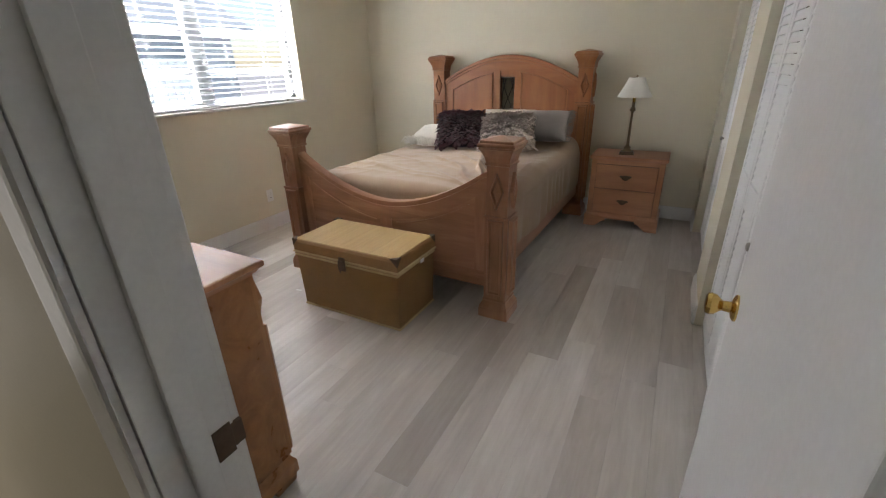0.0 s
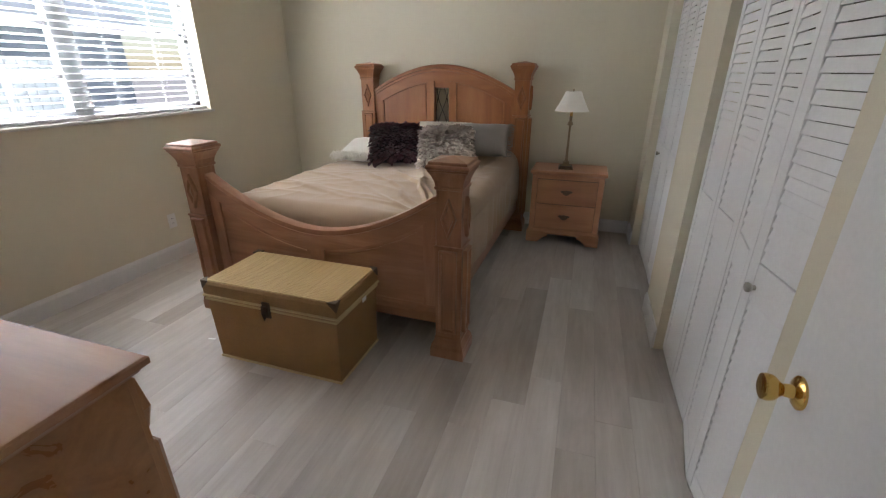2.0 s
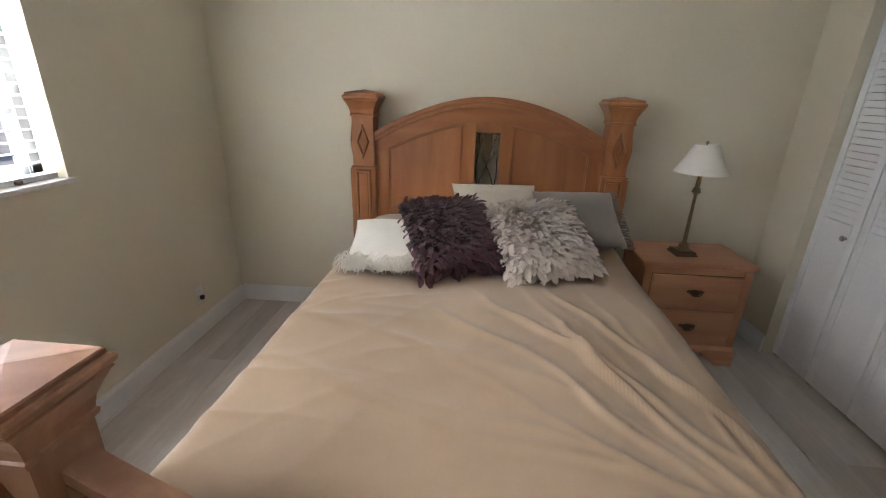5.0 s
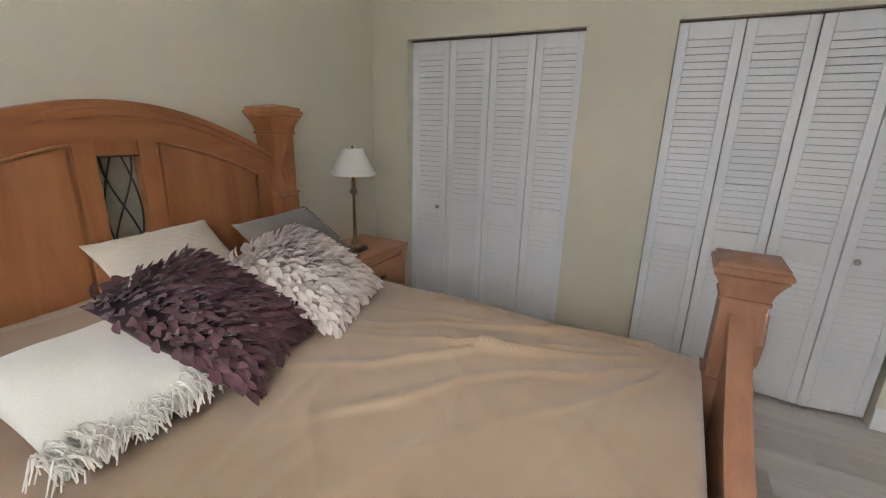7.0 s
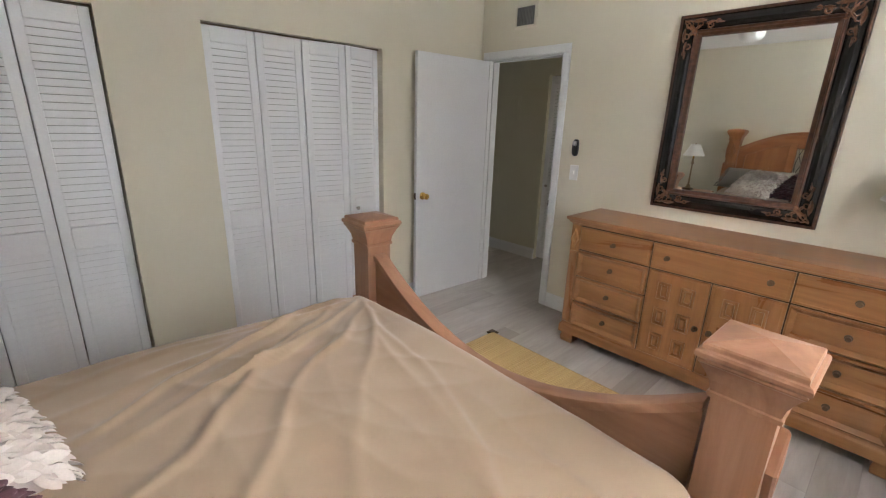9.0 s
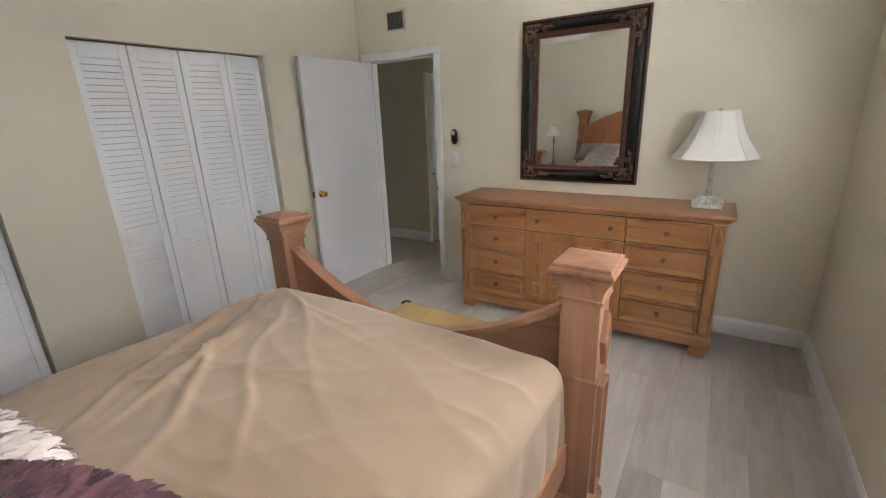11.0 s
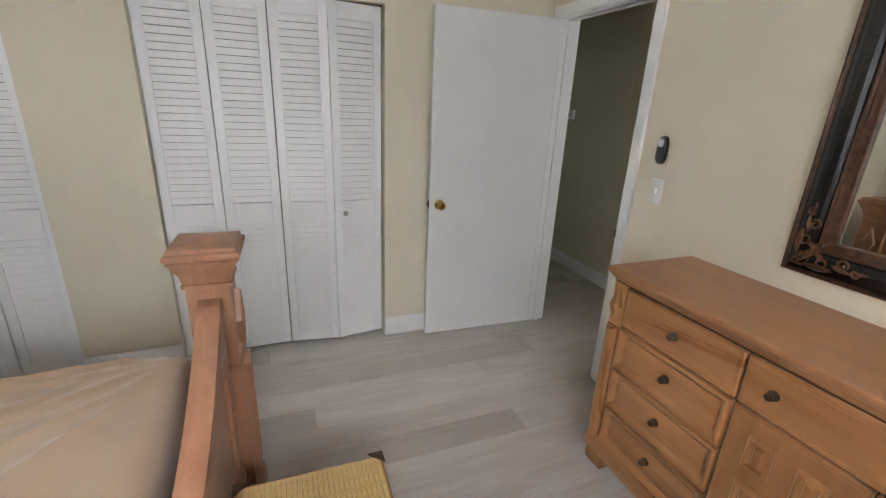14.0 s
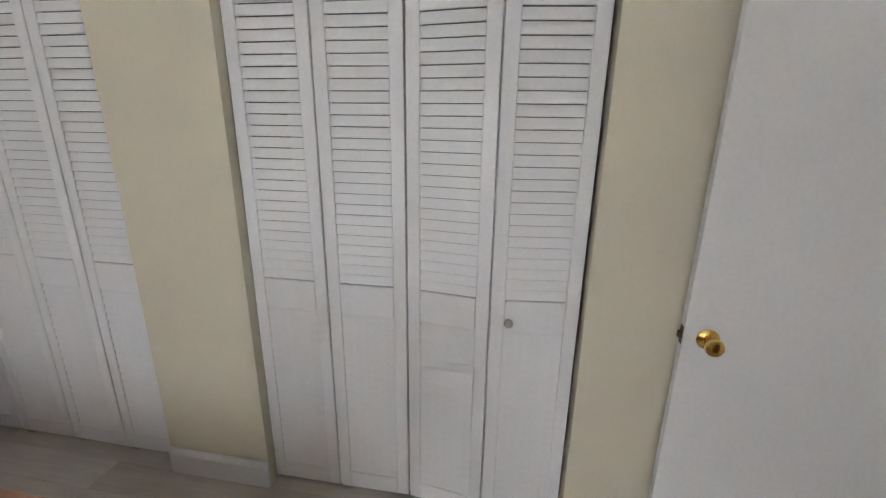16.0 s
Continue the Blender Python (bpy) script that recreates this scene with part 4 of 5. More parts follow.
for x0, x1 in ((0.3390, 0.7980), (-0.7980, -0.3390)):
    for k, (z0, z1) in enumerate(ROWSZ):
        d = part("drawer", panel(x0, x1, z0, z1, FLAT if k == 0 else RAISED, 1, DF), M_DRESS, dresser)
        dresser_knob((x0 + x1) / 2, (z0 + z1) / 2, DF + (0.0185 if k == 0 else 0.0105), d)
d = part("drawer", panel(-0.3310, 0.3310, 0.7195, 0.8755, FLAT, 1, DF), M_DRESS, dresser)
for x in (-0.245, 0.245):
    dresser_knob(x, 0.797, DF + 0.0185, d)
for s in (-1, 1):
    x0, x1 = (0.003, 0.3310) if s > 0 else (-0.3310, -0.003)
    d = part("cupboard_door", panel(x0, x1, 0.159, 0.7105, FLAT, 1, DF), M_DRESS_Z, dresser)
    dresser_knob(s * 0.036, 0.425, DF + 0.0185, d)
    for c in (-1, 1):
        for f in (0.21, 0.51, 0.81):
            cx, cz = (x0 + x1) / 2 + c * 0.064, 0.7105 - f * 0.5515
            b = panel(cx - 0.036, cx + 0.036, cz - 0.054, cz + 0.054, [(0, 0), (0, 0.007), (0.005, 0.014), (0.012, 0.015), (0.017, 0.003), (0.020, 0.003), (0.027, 0.013), (0.029, 0.013)], 1, DF + 0.0184)
            part("carved_block", b, M_DRESS_Z, d)

# ---- mirror ----
mirror = thing("wall_mirror", "tall mirror in a black and rust-brown carved frame above the dresser", "mirror", (-1.757, SOUTH, 1.607), 0.0)
MO, MI = (0.443, 0.584), (0.31, 0.455)


def frame_ring(steps, mat_, name):
    """A rectangular frame of mitred profile rows: (share from outer to inner, depth)."""
    rings = []
    for f, d in steps:
        hx, hz = MO[0] + (MI[0] - MO[0]) * f, MO[1] + (MI[1] - MO[1]) * f
        rings.append([(-hx, d, -hz), (hx, d, -hz), (hx, d, hz), (-hx, d, hz)])
    b = loft(rings, False)
    bmesh.ops.reverse_faces(b, faces=b.faces)
    return part(name, b, mat_, mirror)


frame_ring([(0, 0.0), (0, 0.024), (0.02, 0.030), (0.07, 0.032), (0.11, 0.027), (0.13, 0.024)], M_RUST, "outer_bead")
frame_ring([(0.13, 0.024), (0.2, 0.034), (0.32, 0.043), (0.46, 0.046), (0.58, 0.042), (0.66, 0.034), (0.69, 0.029)], M_BLACK, "black_moulding")
frame_ring([(0.69, 0.029), (0.71, 0.037), (0.76, 0.040), (0.81, 0.037), (0.83, 0.031), (0.9, 0.028), (0.955, 0.026), (0.965, 0.03), (0.985, 0.03), (1.0, 0.024), (1.0, 0.012)], M_RUST, "inner_moulding")
part("glass", bm_box(-MI[0] - 0.004, MI[0] + 0.004, 0.008, 0.014, -MI[1] - 0.004, MI[1] + 0.004), M_MIRROR, mirror, "clear mirror glass")
part("backing", bm_box(-MO[0] + 0.01, MO[0] - 0.01, 0.001, 0.007, -MO[1] + 0.01, MO[1] - 0.01), M_BLACK, mirror)


def spiral(cx, cz, r0, turns, a0, way, bm, rad, y):
    pts, tap = [], []
    for k in range(22):
        f = k / 21
        a = a0 + way * turns * 2 * math.pi * f
        r = r0 * (1 - 0.82 * f)
        pts.append((cx + r * math.cos(a), y + 0.004 * math.sin(f * 3), cz + r * math.sin(a)))
        tap.append(1.0 - 0.45 * f)
    tube(pts, rad, 6, bm, tap)


def leaf_blob(x, z, ang, length, width, y, bm):
    rings = []
    for f, w in ((0, 0.15), (0.25, 0.8), (0.5, 1.0), (0.75, 0.65), (1.0, 0.08)):
        c = Vector((x + math.cos(ang) * length * f, 0, z + math.sin(ang) * length * f))
        s = Vector((-math.sin(ang), 0, math.cos(ang))) * width * w
        h = 0.004 + 0.010 * math.sin(f * math.pi)
        rings.append([(c.x - s.x, y, c.z - s.z), (c.x - s.x * 0.45, y + h * 0.75, c.z - s.z * 0.45), (c.x, y + h * 0.45, c.z), (c.x + s.x * 0.45, y + h * 0.75, c.z + s.z * 0.45), (c.x + s.x, y, c.z + s.z)])
    loft(rings, True, bm)


SCROLLS = ((-0.05, -0.05, 0.028, 1.4, 0.8, 1), (-0.115, -0.045, 0.024, 1.3, 2.6, -1), (-0.045, -0.115, 0.024, 1.3, -1.0, 1), (-0.165, -0.06, 0.018, 1.2, 2.2, 1),
           (-0.06, -0.165, 0.018, 1.2, -0.7, -1), (-0.205, -0.045, 0.013, 1.1, 2.9, -1), (-0.045, -0.205, 0.013, 1.1, -1.4, 1), (-0.09, -0.09, 0.016, 1.2, 4.0, 1))
ACANTHUS = ((-0.06, -0.03, math.pi, 0.09, 0.014), (-0.03, -0.06, -math.pi / 2, 0.09, 0.014), (-0.13, -0.05, math.pi * 0.95, 0.075, 0.012), (-0.05, -0.13, -math.pi * 0.45, 0.075, 0.012),
            (-0.19, -0.045, math.pi * 1.03, 0.06, 0.008), (-0.045, -0.19, -math.pi * 0.53, 0.06, 0.008), (-0.02, -0.10, -1.9, 0.05, 0.009), (-0.10, -0.02, 3.5, 0.05, 0.009),
            (-0.08, -0.08, 2.5, 0.05, 0.010), (-0.08, -0.08, -0.9, 0.05, 0.010))
for sx in (-1, 1):
    for sz in (-1, 1):
        place = Matrix.Translation((sx * (MO[0] - 0.012), 0, sz * (MO[1] - 0.012))) @ Matrix.Diagonal((sx, 1, sz, 1))

        def carved(name, bm, parent, label=""):
            bmesh.ops.transform(bm, matrix=place, verts=bm.verts)
            return part(name, bm, M_GILT, parent, label, True)

        b = bmesh.new()
        leaf_blob(-0.02, -0.02, math.pi * 1.25, 0.11, 0.022, 0.038, b)
        orn = carved("corner_ornament", b, mirror, "carved bronze-brown scrollwork")
        for cx, cz, r, tn, a0, wy in SCROLLS:
            b = bmesh.new()
            spiral(cx, cz, r, tn, a0, wy, b, 0.0056, 0.040)
            carved("scroll", b, orn)
        for x, z, ang, ln, wd in ACANTHUS:
            b = bmesh.new()
            leaf_blob(x, z, ang, ln, wd, 0.040, b)
            carved("acanthus_leaf", b, orn)

# ---- nightstand ----
night = thing("nightstand", "small pine nightstand with two drawers and a bracket base", "nightstand", (-0.255, 4.176, 0), 0.0)
NW, ND = 0.304, 0.185
part("body", bm_box(-NW, NW, -ND, ND, 0.10, 0.632, 0.003), M_NIGHT, night)
b = square_stack([(0.63, NW + 0.004, ND + 0.004), (0.638, NW + 0.014, ND + 0.014), (0.645, NW + 0.018, ND + 0.018), (0.66, NW + 0.018, ND + 0.018), (0.664, NW + 0.012, ND + 0.012)])
part("top", b, M_NIGHT, night)
b = square_stack([(0.085, NW + 0.016, ND + 0.016), (0.105, NW + 0.016, ND + 0.016), (0.118, NW + 0.006, ND + 0.006), (0.125, NW + 0.001, ND + 0.001)])
part("plinth", b, M_NIGHT, night)
for sx in (-1, 1):
    xs = [0.0, 0.02, 0.10, 0.135, 0.16, 0.19]
    lows = [0.0, 0.0, 0.0, 0.03, 0.055, 0.06]
    rings = [[(sx * (NW + 0.016 - x), -ND - 0.016, lo), (sx * (NW + 0.016 - x), -ND + 0.006, lo), (sx * (NW + 0.016 - x), -ND + 0.006, 0.086), (sx * (NW + 0.016 - x), -ND - 0.016, 0.086)] for x, lo in zip(xs, lows)]
    part("bracket_foot", loft(rings), M_NIGHT, night)
    part("side_foot", bm_box(sx * (NW + 0.005) - 0.011, sx * (NW + 0.005) + 0.011, -ND + 0.007, ND + 0.014, 0, 0.0845, 0.002), M_NIGHT, night)
    part("pilaster", bm_box(sx * (NW - 0.024) - 0.022, sx * (NW - 0.024) + 0.022, -ND - 0.008, -ND, 0.13, 0.625, 0.003), M_NIGHT, night)


def bat_pull(parent, z, y):
    b = bmesh.new()
    outline = [(-0.052, 0.008), (-0.04, -0.004), (-0.028, -0.002), (-0.016, -0.02), (0, -0.028), (0.016, -0.02), (0.028, -0.002), (0.04, -0.004), (0.052, 0.008), (0.036, 0.018), (0.02, 0.014), (0, 0.021), (-0.02, 0.014), (-0.036, 0.018)]
    loft([[(x, y, z + v) for x, v in outline], [(x, y - 0.004, z + v) for x, v in outline]], True, b)
    tube([(-0.034, y - 0.004, z + 0.006), (-0.034, y - 0.016, z + 0.004), (-0.018, y - 0.02, z - 0.012), (0.018, y - 0.02, z - 0.012), (0.034, y - 0.016, z + 0.004), (0.034, y - 0.004, z + 0.006)], 0.0042, 6, b)
    return part("pull", b, M_BRONZE, parent, "dark bat-wing drawer pull")


# the same painted gap shade, behind the nightstand drawers
part("gap_sheet", bm_box(-NW + 0.047, NW - 0.047, -ND - 0.003, -ND, 0.138, 0.592), M_GAP_SHADE, night, "thin dark sheet painting the shade in the gaps round the drawers")
for z0, z1 in ((0.372, 0.588), (0.142, 0.366)):
    d = part("drawer", panel(-NW + 0.05, NW - 0.05, z0, z1, [(0, 0), (0, 0.012), (0.004, 0.016), (0.012, 0.017)], -1, -ND), M_NIGHT, night)
    bat_pull(d, (z0 + z1) / 2 + 0.005, -ND - 0.017)


# ---- cushions on the bed ----
def cushion_point(u, v, w, h, thick):
    """A point of a plump square cushion; u, v from -1 to 1."""
    pinch = 1 - 0.07 * (1 - abs(u) ** 2) * abs(v) ** 3 - 0.0
    pinch2 = 1 - 0.07 * (1 - abs(v) ** 2) * abs(u) ** 3
    fat = max(0.0, (1 - abs(u) ** 2.6)) ** 0.55 * max(0.0, (1 - abs(v) ** 2.6)) ** 0.55
    return u * w / 2 * pinch2, v * h / 2 * pinch, fat * thick / 2


def cushion_mesh(w, h, thick, seed=0.0, n=26, lump=0.006):
    b = bmesh.new()
    sides = []
    for s in (1, -1):
        grid = []
        for j in range(n + 1):
            row = []
            for i in range(n + 1):
                u, v = -1 + 2 * i / n, -1 + 2 * j / n
                x, y, z = cushion_point(u, v, w, h, thick)
                z = s * (z + (lump * noise.noise((x * 9 + seed, y * 9, s * 3.0)) if z > 0.004 else 0))
                row.append(b.verts.new((x, y, z)))
            grid.append(row)
        for j in range(n):
            for i in range(n):
                q = (grid[j][i], grid[j][i + 1], grid[j + 1][i + 1], grid[j + 1][i])
                b.faces.new(q if s > 0 else q[::-1])
    bmesh.ops.remove_doubles(b, verts=b.verts, dist=0.0008)
    return b


def cushion(name, label, category, corner, along, lean, w, h, thick, material, seed, roll=0.0):
    """Bottom left corner, direction of the bottom edge in degrees and lean from flat; local x along the edge, y up the cushion, z out of its face."""
    t = new(name)
    turn = Matrix.Translation(corner) @ pose(0, 0, 0, 0, 0, along) @ pose(0, 0, 0, lean, 0, 0) @ Matrix.Translation((w / 2, h / 2, 0)) @ pose(0, 0, 0, 0, 0, roll)
    t.matrix_basis = turn
    tagged(t, label, category, "cushions on the bed")
    part("cover", cushion_mesh(w, h, thick, seed), material, t, "", True, 80)
    return t


def petal_mesh(length, width, curl, material):
    """A thin curled petal, root at the origin, pointing along +y."""
    b = bmesh.new()
    rows = []
    for f, wd in ((0, 0.35), (0.22, 0.82), (0.48, 1.0), (0.75, 0.72), (0.92, 0.34), (1.0, 0.05)):
        y = length * f
        z = curl * length * (math.sin(f * 1.7) * 0.8)
        cup = 0.26 * width * wd
        rows.append([(-width / 2 * wd, y, z + cup), (0.0, y, z - 0.1 * cup), (width / 2 * wd, y, z + cup)])
    loft([[r[0], r[1], r[2]] for r in rows], False, b, False)
    ob = mesh_of(b, "petal", material, True, 90)
    return ob


def petals(parent, w, h, thick, material, count_u, count_v, size, rng, down):
    kinds = [petal_mesh(size * s, size * s * 0.54, c, material) for s, c in ((1.0, 0.12), (0.9, 0.28), (1.1, 0.05), (0.85, 0.4))]
    pile = bmesh.new()
    for j in range(count_v * 2):
        deep = j >= count_v
        j = j % count_v
        for i in range(count_u):
            u = -0.97 + 1.94 * (i + 0.5 * ((j + deep) % 2) + rng.uniform(-0.3, 0.3)) / (count_u - 0.5)
            v = -0.97 + 1.94 * (j + 0.5 * deep + rng.uniform(-0.3, 0.3)) / (count_v - 0.5)
            u, v = max(-0.99, min(0.99, u)), max(-0.99, min(0.99, v))
            x, y, z = cushion_point(u, v, w, h, thick)
            e = 0.02
            x1, y1, z1 = cushion_point(min(1, u + e), v, w, h, thick)
            x2, y2, z2 = cushion_point(u, min(1, v + e), w, h, thick)
            nrm = (Vector((x1 - x, 0, z1 - z)).cross(Vector((0, y2 - y, z2 - z)))).normalized()
            if nrm.z < 0 or nrm.length < 0.5:
                nrm = Vector((0, 0, 1))
            ang = down + rng.uniform(-0.55, 0.55) + 0.8 * math.atan2(u, 1.3)
            d = Vector((math.cos(ang), math.sin(ang), 0))
            d = (d - nrm * d.dot(nrm)).normalized()
            d = (d + nrm * rng.uniform(0.2, 0.95)).normalized()
            side = d.cross(nrm).normalized()
            up = side.cross(d)
            m = Matrix(((side.x, d.x, up.x, x), (side.y, d.y, up.y, y), (side.z, d.z, up.z, z + 0.001), (0, 0, 0, 1)))
            if deep:
                me = rng.choice(kinds).copy()
                me.transform(m)
                pile.from_mesh(me)
                bpy.data.meshes.remove(me)
                continue
            p = new("petal", rng.choice(kinds))
            p.parent = parent
            p.matrix_basis = m
    tagged(part("petal_ruffle", pile, material, parent, "", True, 90), kind="stuff")


def fringe(parent, w, y, length, count, rng, material, edge="bottom"):
    """Knotted yarn along one edge, joined: too fine to pick apart."""
    b = bmesh.new()
    for k in range(count):
        x = -w / 2 + w * k / (count - 1) + rng.uniform(-0.004, 0.004)
        for r in range(3):
            a = rng.uniform(-1.3, 1.3)
            l = length * rng.uniform(0.6, 1.1)
            z0 = rng.uniform(0.0, 0.03)
            y0 = y + rng.uniform(0, 0.075)
            pts = [(x, y0, z0 + 0.012), (x + 0.3 * l * math.sin(a), y0 - 0.4 * l, z0 + 0.02), (x + 0.7 * l * math.sin(a), y0 - 0.75 * l, z0 + 0.008), (x + 0.9 * l * math.sin(a) + rng.uniform(-0.01, 0.01), y0 - l, max(-0.01, z0 - 0.02))]
            tube(pts, 0.0023, 4, b, (1, 1.2, 1.0, 0.8))
    o = part("fringe", b, material, parent, "knotted yarn fringe", True, 80)
    tagged(o, kind="stuff")
    return o


rng = random.Random(11)
white = cushion("cushion", "white woven cushion with a shaggy fringe, lying on the sheet", "cushion", (-2.155, 3.335, 0.790), 5, 13, 0.45, 0.45, 0.12, M_WHITE_CLOTH, 1.0)
fringe(white, 0.36, -0.215, 0.042, 105, rng, M_FRINGE).location.x = -0.06
beige = cushion("cushion", "beige textured knit cushion leaning on the headboard", "cushion", (-1.69, 3.985, 0.790), 6, 42, 0.52, 0.34, 0.12, M_BEIGE, 4.0)
b = bmesh.new()
for k in range(-9, 10):
    for s in (-1, 1):
        pts = []
        for q in range(13):
            u = -0.95 + 1.9 * q / 12
            v = k * 0.2 + s * u
            if abs(v) < 0.96:
                x, y, z = cushion_point(u, v, 0.52, 0.34, 0.12)
                pts.append((x, y, z + 0.001))
        if len(pts) > 2:
            tube(pts, 0.0022, 4, b)
part("raised_stitching", b, M_BEIGE, beige, "", True, 80)
grey = cushion("cushion", "dark grey cushion with a short fringe behind the petal cushion", "cushion", (-1.215, 3.700, 0.810), 6, 34, 0.46, 0.40, 0.13, M_GREY, 8.0)
b = bmesh.new()
for k in range(46):
    y = -0.2 + 0.4 * k / 45
    tube([(0.20, y, 0.0), (0.235, y + rng.uniform(-0.01, 0.01), 0.008), (0.265, y + rng.uniform(-0.02, 0.02), -0.006)], 0.0035, 4, b, (1, 0.9, 0.4))
tagged(part("fringe", b, M_GREY, grey, "short grey fringe", True, 80), kind="stuff")
plum = cushion("cushion", "plum purple cushion covered in felt petals, leaning on the stack", "cushion", (-1.80, 3.285, 0.780), 22, 29, 0.43, 0.47, 0.14, M_PLUM, 12.0, 1.0)
petals(plum, 0.43, 0.47, 0.14, M_PLUM_P, 16, 18, 0.056, rng, -math.pi / 2 + 0.2)
blush = cushion("cushion", "pale blush cushion covered in felt petals, leaning on the stack", "cushion", (-1.415, 3.35, 0.765), 14, 30, 0.45, 0.45, 0.20, M_BLUSH, 15.0, 4.0)
petals(blush, 0.45, 0.45, 0.20, M_BLUSH_P, 16, 18, 0.054, rng, -math.pi / 2 + 0.1)

# ---- lamp on the nightstand ----
lamp = thing("table_lamp", "slim antique brass candlestick lamp with a white shade, unlit", "lamp", (-0.292, 4.15, 0.6645), 4)
part("base", square_stack([(0, 0.062), (0.008, 0.062), (0.012, 0.056), (0.024, 0.054), (0.027, 0.046)]), M_BRONZE, lamp)
part("stem", lathe([(0.026, 0.042), (0.034, 0.04), (0.045, 0.026), (0.06, 0.03), (0.068, 0.019), (0.08, 0.0135), (0.1, 0.012), (0.24, 0.0098), (0.36, 0.0088), (0.372, 0.014), (0.378, 0.024), (0.384, 0.026), (0.39, 0.019), (0.40, 0.021), (0.408, 0.012), (0.43, 0.0125), (0.45, 0.013)], 20), M_ANTIQUE, lamp, "antique brass fluted stem", True)
part("socket", lathe([(0.45, 0.012), (0.5, 0.012), (0.505, 0.006), (0.60, 0.005)], 14), M_BRASS, lamp, "", True)


def shade(z0, z1, r0, r1, seg, flute=0.0, flare=0.0, thick=0.002):
    outer, inner = [], []
    rows = 9
    for k in range(rows + 1):
        f = k / rows
        r = r0 + (r1 - r0) * f - flare * math.sin(f * math.pi)
        outer.append((z0 + (z1 - z0) * f, r))
    rings = []
    for z, r in outer + [(z, r - thick) for z, r in reversed(outer)]:
        rings.append([((r + flute * math.cos(8 * a)) * math.cos(a), (r + flute * math.cos(8 * a)) * math.sin(a), z) for a in (2 * math.pi * q / seg for q in range(seg))])
    rings.append(rings[0])
    return loft(rings, False)


part("shade", shade(0.492, 0.650, 0.142, 0.064, 48, 0, 0.004), M_SHADE, lamp, "white fabric empire shade", True, 60)
part("finial", lathe([(0.60, 0.004), (0.652, 0.004), (0.656, 0.009), (0.665, 0.006), (0.670, 0.001)], 10), M_ANTIQUE, lamp, "", True)

# ---- lamp on the dresser ----
lamp2 = thing("table_lamp", "carved stone table lamp with a wide cream bell shade, unlit", "lamp", (-2.652, 0.372, 0.9365), 0)
part("base", square_stack([(0, 0.081), (0.012, 0.081), (0.016, 0.079), (0.024, 0.079)]), M_STONE, lamp2)
for s in range(4):
    for k in range(7):
        x = -0.066 + 0.022 * k
        b = bmesh.new()
        tube([(x, -0.079, 0.024), (x * 0.8, -0.066, 0.045), (x * 0.5, -0.042, 0.058), (x * 0.35, -0.028, 0.066)], 0.0095, 6, b, (1.1, 1.0, 0.8, 0.6))
        bmesh.ops.transform(b, matrix=pose(0, 0, 0, 0, 0, 90 * s), verts=b.verts)
        part("acanthus_leaf", b, M_STONE, lamp2, "", True, 80)
part("foot", square_stack([(0.0235, 0.072), (0.045, 0.058), (0.058, 0.036), (0.068, 0.027)]), M_STONE, lamp2)
part("stem", lathe([(0.066, 0.024), (0.074, 0.027), (0.082, 0.022), (0.088, 0.016), (0.098, 0.019), (0.106, 0.0145), (0.2, 0.0135), (0.3, 0.0125), (0.31, 0.017), (0.318, 0.015), (0.325, 0.01)], 20), M_STONE, lamp2, "", True)
part("socket", lathe([(0.325, 0.014), (0.39, 0.014), (0.395, 0.006), (0.58, 0.0045)], 14), M_BRASS, lamp2, "", True)
sh = part("shade", shade(0.308, 0.580, 0.234, 0.096, 64, 0.0025, 0.020), M_SHADE, lamp2, "cream fabric bell shade with eight panels", True, 60)
for k in range(8):
    a = 2 * math.pi * (k + 0.0) / 8
    pts = []
    for q in range(10):
        f = q / 9
        r = 0.234 + (0.096 - 0.234) * f - 0.020 * math.sin(f * math.pi) + 0.003
        pts.append((r * math.cos(a), r * math.sin(a), 0.308 + 0.272 * f))
    part("rib", tube(pts, 0.0026, 5), M_SHADE, sh, "", True, 80)
for z, r in ((0.580, 0.096), (0.308, 0.235)):
    pts = [(r * math.cos(2 * math.pi * k / 48), r * math.sin(2 * math.pi * k / 48), z) for k in range(49)]
    part("trim", tube(pts, 0.0045, 6), M_SHADE, sh, "", True, 80)
b = bmesh.new()
for k in range(4):
    a = math.pi / 2 * k + 0.4
    tube([(0, 0, 0.577), (0.094 * math.cos(a), 0.094 * math.sin(a), 0.577)], 0.0018, 5, b)
part("spider", b, M_BRASS, lamp2)
part("finial", lathe([(0.568, 0.006), (0.580, 0.006), (0.584, 0.012), (0.591, 0.012), (0.595, 0.005), (0.600, 0.001)], 12), M_BRASS, lamp2, "small brass finial", True)
part("cord", tube([(0.02, 0.0, 0.36), (0.06, 0.04, 0.31), (0.12, 0.05, 0.295), (0.16, 0.04, 0.30)], 0.0016, 5), M_PLASTIC, lamp2)

# ---- ceiling fan seen in the mirror ----
fan = thing("ceiling_fan", "white flush-mount ceiling fan with a frosted light, at rest", "ceiling fan", (FAN_X, FAN_Y, TOP - 0.07), 20)
part("canopy", lathe([(-0.03, 0.07), (0.0, 0.075), (0.066, 0.085), (0.0695, 0.085)], 28), M_PLASTIC, fan, "", True)
part("motor", lathe([(-0.20, 0.095), (-0.19, 0.105), (-0.10, 0.108), (-0.05, 0.095), (-0.03, 0.07)], 32), M_PLASTIC, fan, "", True)
part("band", lathe([(-0.206, 0.106), (-0.200, 0.108)], 32), M_STEEL, fan, "", True)
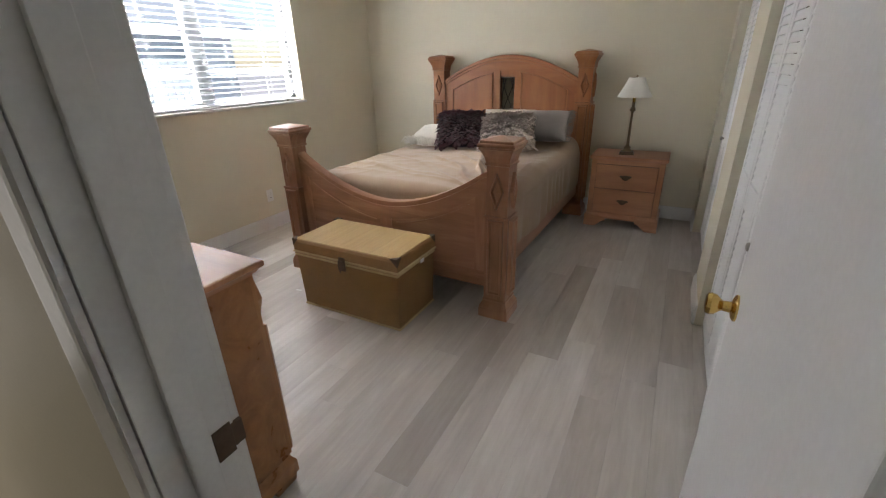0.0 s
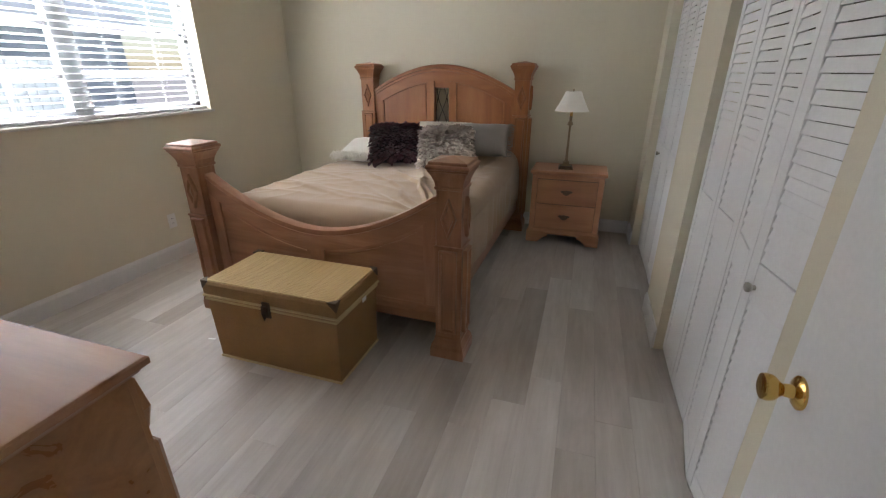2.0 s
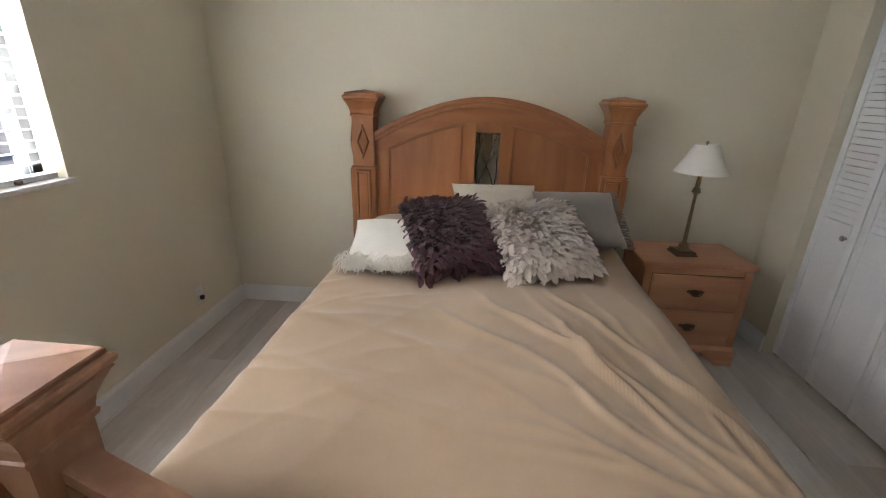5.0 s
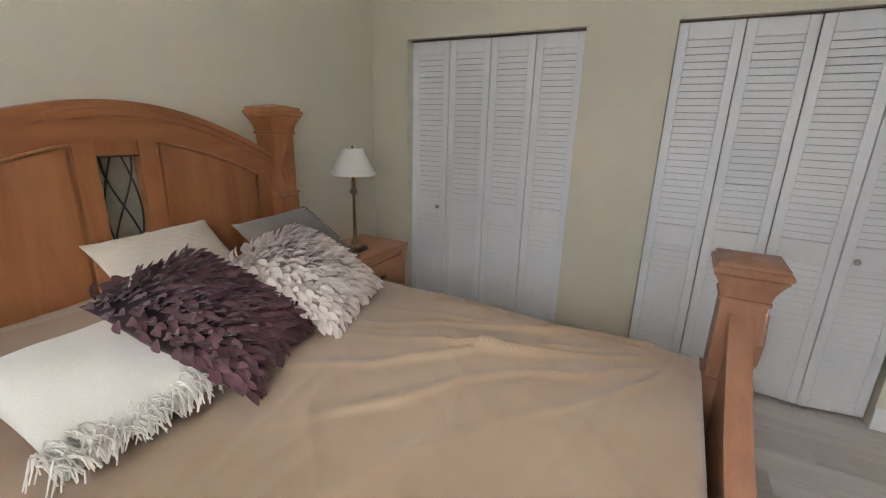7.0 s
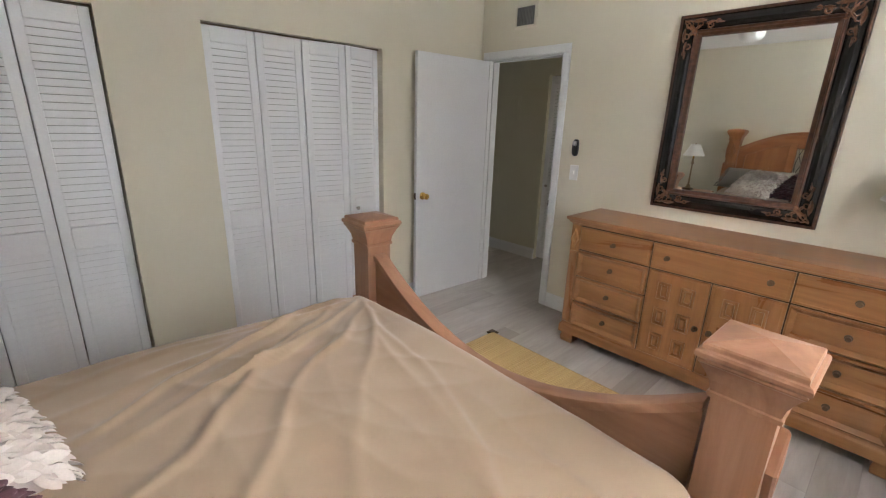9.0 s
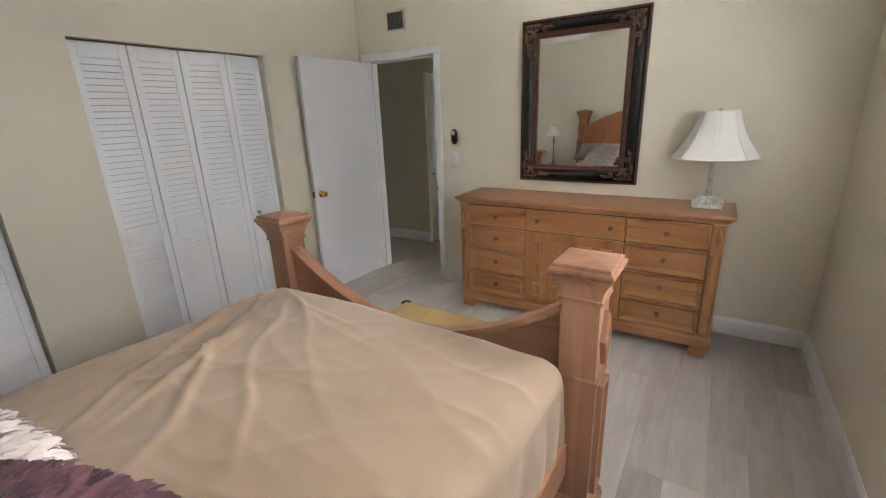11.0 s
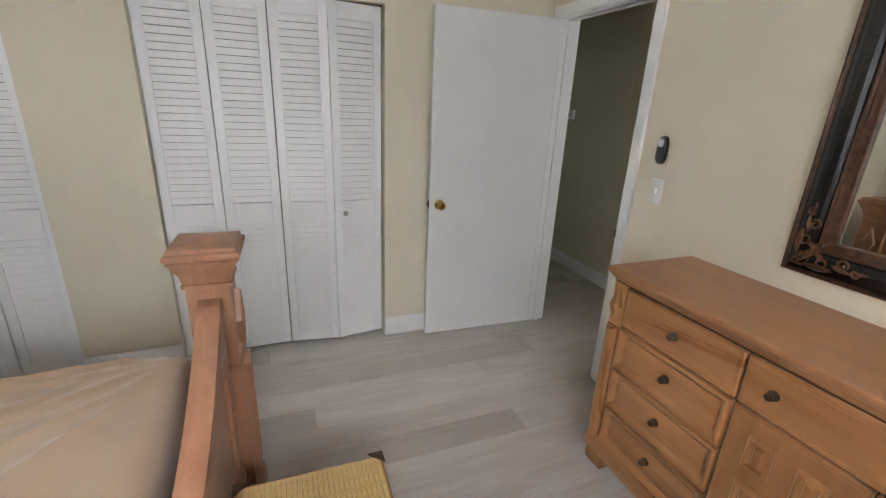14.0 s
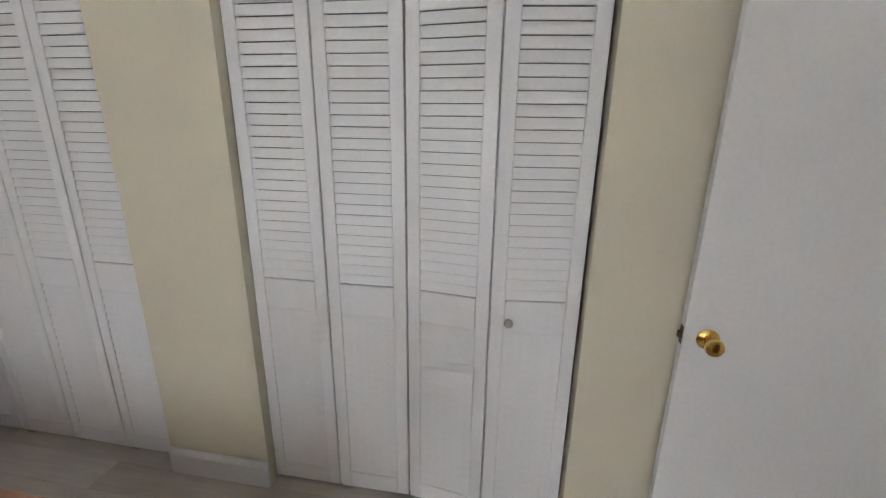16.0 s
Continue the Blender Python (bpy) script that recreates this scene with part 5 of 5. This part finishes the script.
part("light_globe", lathe([(-0.30, 0.02), (-0.298, 0.05), (-0.285, 0.08), (-0.26, 0.098), (-0.206, 0.104)], 32), M_GLOBE, fan, "frosted white glass globe", True)
for k in range(5):
    b = bmesh.new()
    loft([[(x, -w, -0.112 + 0.008), (x, w, -0.112 - 0.008), (x, w, -0.118 - 0.008), (x, -w, -0.118 + 0.008)] for x, w in ((0.19, 0.045), (0.25, 0.06), (0.45, 0.068), (0.60, 0.065), (0.63, 0.05))], True, b)
    bm_box(0.095, 0.21, -0.014, 0.014, -0.113, -0.105, 0.002, bm=b)
    bmesh.ops.transform(b, matrix=pose(0, 0, 0, 0, 0, 72 * k), verts=b.verts)
    part("blade", b, M_PLASTIC, fan)

# ---- small wall fittings ----
vent = thing("air_vent", "painted wall air vent with dark vertical slats above the door", "vent", (-0.108, SOUTH, 2.360), 0)
part("frame", loft([[(sx * a, d, sz * c) for sx, sz in ((-1, -1), (1, -1), (1, 1), (-1, 1))] for a, c, d in ((0.112, 0.092, 0.001), (0.112, 0.092, 0.006), (0.106, 0.086, 0.010), (0.088, 0.068, 0.010), (0.086, 0.066, 0.003))], False), M_WALL, vent)
part("backing", bm_box(-0.088, 0.088, 0.0008, 0.0025, -0.068, 0.068), M_BLACK_PL, vent)
VS = mesh_of(bm_box(-0.0035, 0.0035, 0.0028, 0.010, -0.067, 0.067, 0.001, 1), "slat", M_VENT)
for k in range(12):
    o = new("slat", VS)
    o.parent = vent
    o.matrix_basis = pose(-0.08 + 0.16 * k / 11, 0, 0)

switch = thing("light_switch", "white wall plate with a single toggle switch", "light switch", (-0.691, SOUTH, 1.177), 0)
part("plate", panel(-0.036, 0.036, -0.058, 0.058, [(0, 0.0005), (0, 0.003), (0.004, 0.006)], 1, 0), M_PLASTIC, switch)
part("toggle", panel(-0.006, 0.006, -0.013, 0.013, [(0, 0.006), (0.001, 0.014), (0.002, 0.016)], 1, 0), M_PLASTIC, switch)

remote = thing("fan_remote", "black oval remote with a grey button pad in its wall holder", "remote control", (-0.685, SOUTH, 1.367), 0)


def oval(w, h, n=28, waist=0.1):
    pts = []
    for k in range(n):
        a = 2 * math.pi * k / n
        x, z = math.copysign(abs(math.cos(a)) ** 0.75, math.cos(a)) * w, math.copysign(abs(math.sin(a)) ** 0.75, math.sin(a)) * h
        pts.append((x * (1 - waist * (1 - min(1, abs(z - h * 0.1) / h))), z))
    return pts


o = oval(0.027, 0.064)
part("case", loft([[(x * s, d, z * s) for x, z in o] for s, d in ((1.0, 0.0005), (1.0, 0.014), (0.93, 0.021), (0.75, 0.024))]), M_BLACK_PL, remote, "", True, 50)
c = oval(0.0165, 0.019, 24, 0)
part("button_pad", loft([[(x * s, d, z * s + 0.032) for x, z in c] for s, d in ((1.0, 0.022), (1.0, 0.026), (0.85, 0.0272))]), M_GREY_PL, remote, "pale grey button pad", True, 50)
for dz in (0.040, 0.032, 0.024):
    part("button", bm_box(-0.008, 0.008, 0.0272, 0.0284, dz - 0.002, dz + 0.002, 0.0006), M_PLASTIC, remote)


def outlet(y, z, plugged):
    t = thing("wall_outlet", "white duplex wall outlet low beside the window" if not plugged else "white wall outlet with a dark plug-in low on the wall", "outlet", (WEST, y, z), -90)
    part("plate", panel(-0.036, 0.036, -0.058, 0.058, [(0, 0.0005), (0, 0.003), (0.004, 0.006)], 1, 0), M_PLASTIC, t)
    for dz in (-0.02, 0.02):
        part("socket", panel(-0.017, 0.017, dz - 0.014, dz + 0.014, [(0, 0.006), (0.001, 0.008)], 1, 0), M_PLASTIC, t)
        for dx in (-0.006, 0.006):
            part("slot", bm_box(dx - 0.0012, dx + 0.0012, 0.0075, 0.0084, dz - 0.004, dz + 0.005), M_BLACK_PL, t)
    if plugged:
        part("plug", bm_box(-0.012, 0.012, 0.0082, 0.03, -0.034, -0.008, 0.004), M_BLACK_PL, t, "small dark plug")
    return t


outlet(3.975, 0.275, True)
outlet(2.67, 0.325, False)

thermo = thing("thermostat", "small white thermostat with a dark display on the hall wall", "thermostat", (1.41, HALL_S, 1.49), 180)
part("case", panel(-0.055, 0.055, -0.04, 0.04, [(0, 0.0005), (0, 0.02), (0.006, 0.026)], -1, 0), M_PLASTIC, thermo)
part("display", bm_box(-0.035, 0.0, -0.0275, -0.0262, -0.014, 0.018, 0.0005), M_BLACK_PL, thermo)
panel_box = thing("breaker_panel", "cream painted electrical panel door on the hall wall", "electrical panel", (0.9, HALL_S, 1.66), 180)
part("frame", panel(-0.235, 0.235, -0.165, 0.165, [(0, 0.0005), (0, 0.003), (0.003, 0.004)], -1, 0), M_HALL, panel_box)
part("door", panel(-0.205, 0.205, -0.135, 0.135, [(0, 0.0042), (0, 0.006), (0.002, 0.0068)], -1, 0), M_HALL, panel_box)

# small white chip added for a glare spot on the floor by the trunk
glare_chip = solo("floor_glare", bevelled(bm_box(-0.022, 0.022, -0.006, 0.006, 0.0005, 0.0025), 0.0008), M_PLASTIC, "tiny white chip standing in for a glare spot on the floor", "paper", (-2.12, 1.78, 0), 10)

# ---- floor planks, last ----
rng = random.Random(4)
lay(floor, 0.191 - PLANK_W * 23, 0.95, SOUTH - 0.06, NORTH + 0.05, rng)
lay(floor_hall, 0.191 - PLANK_W * 15, 3.1, HALL_S - 0.7, SOUTH - 0.06, rng)
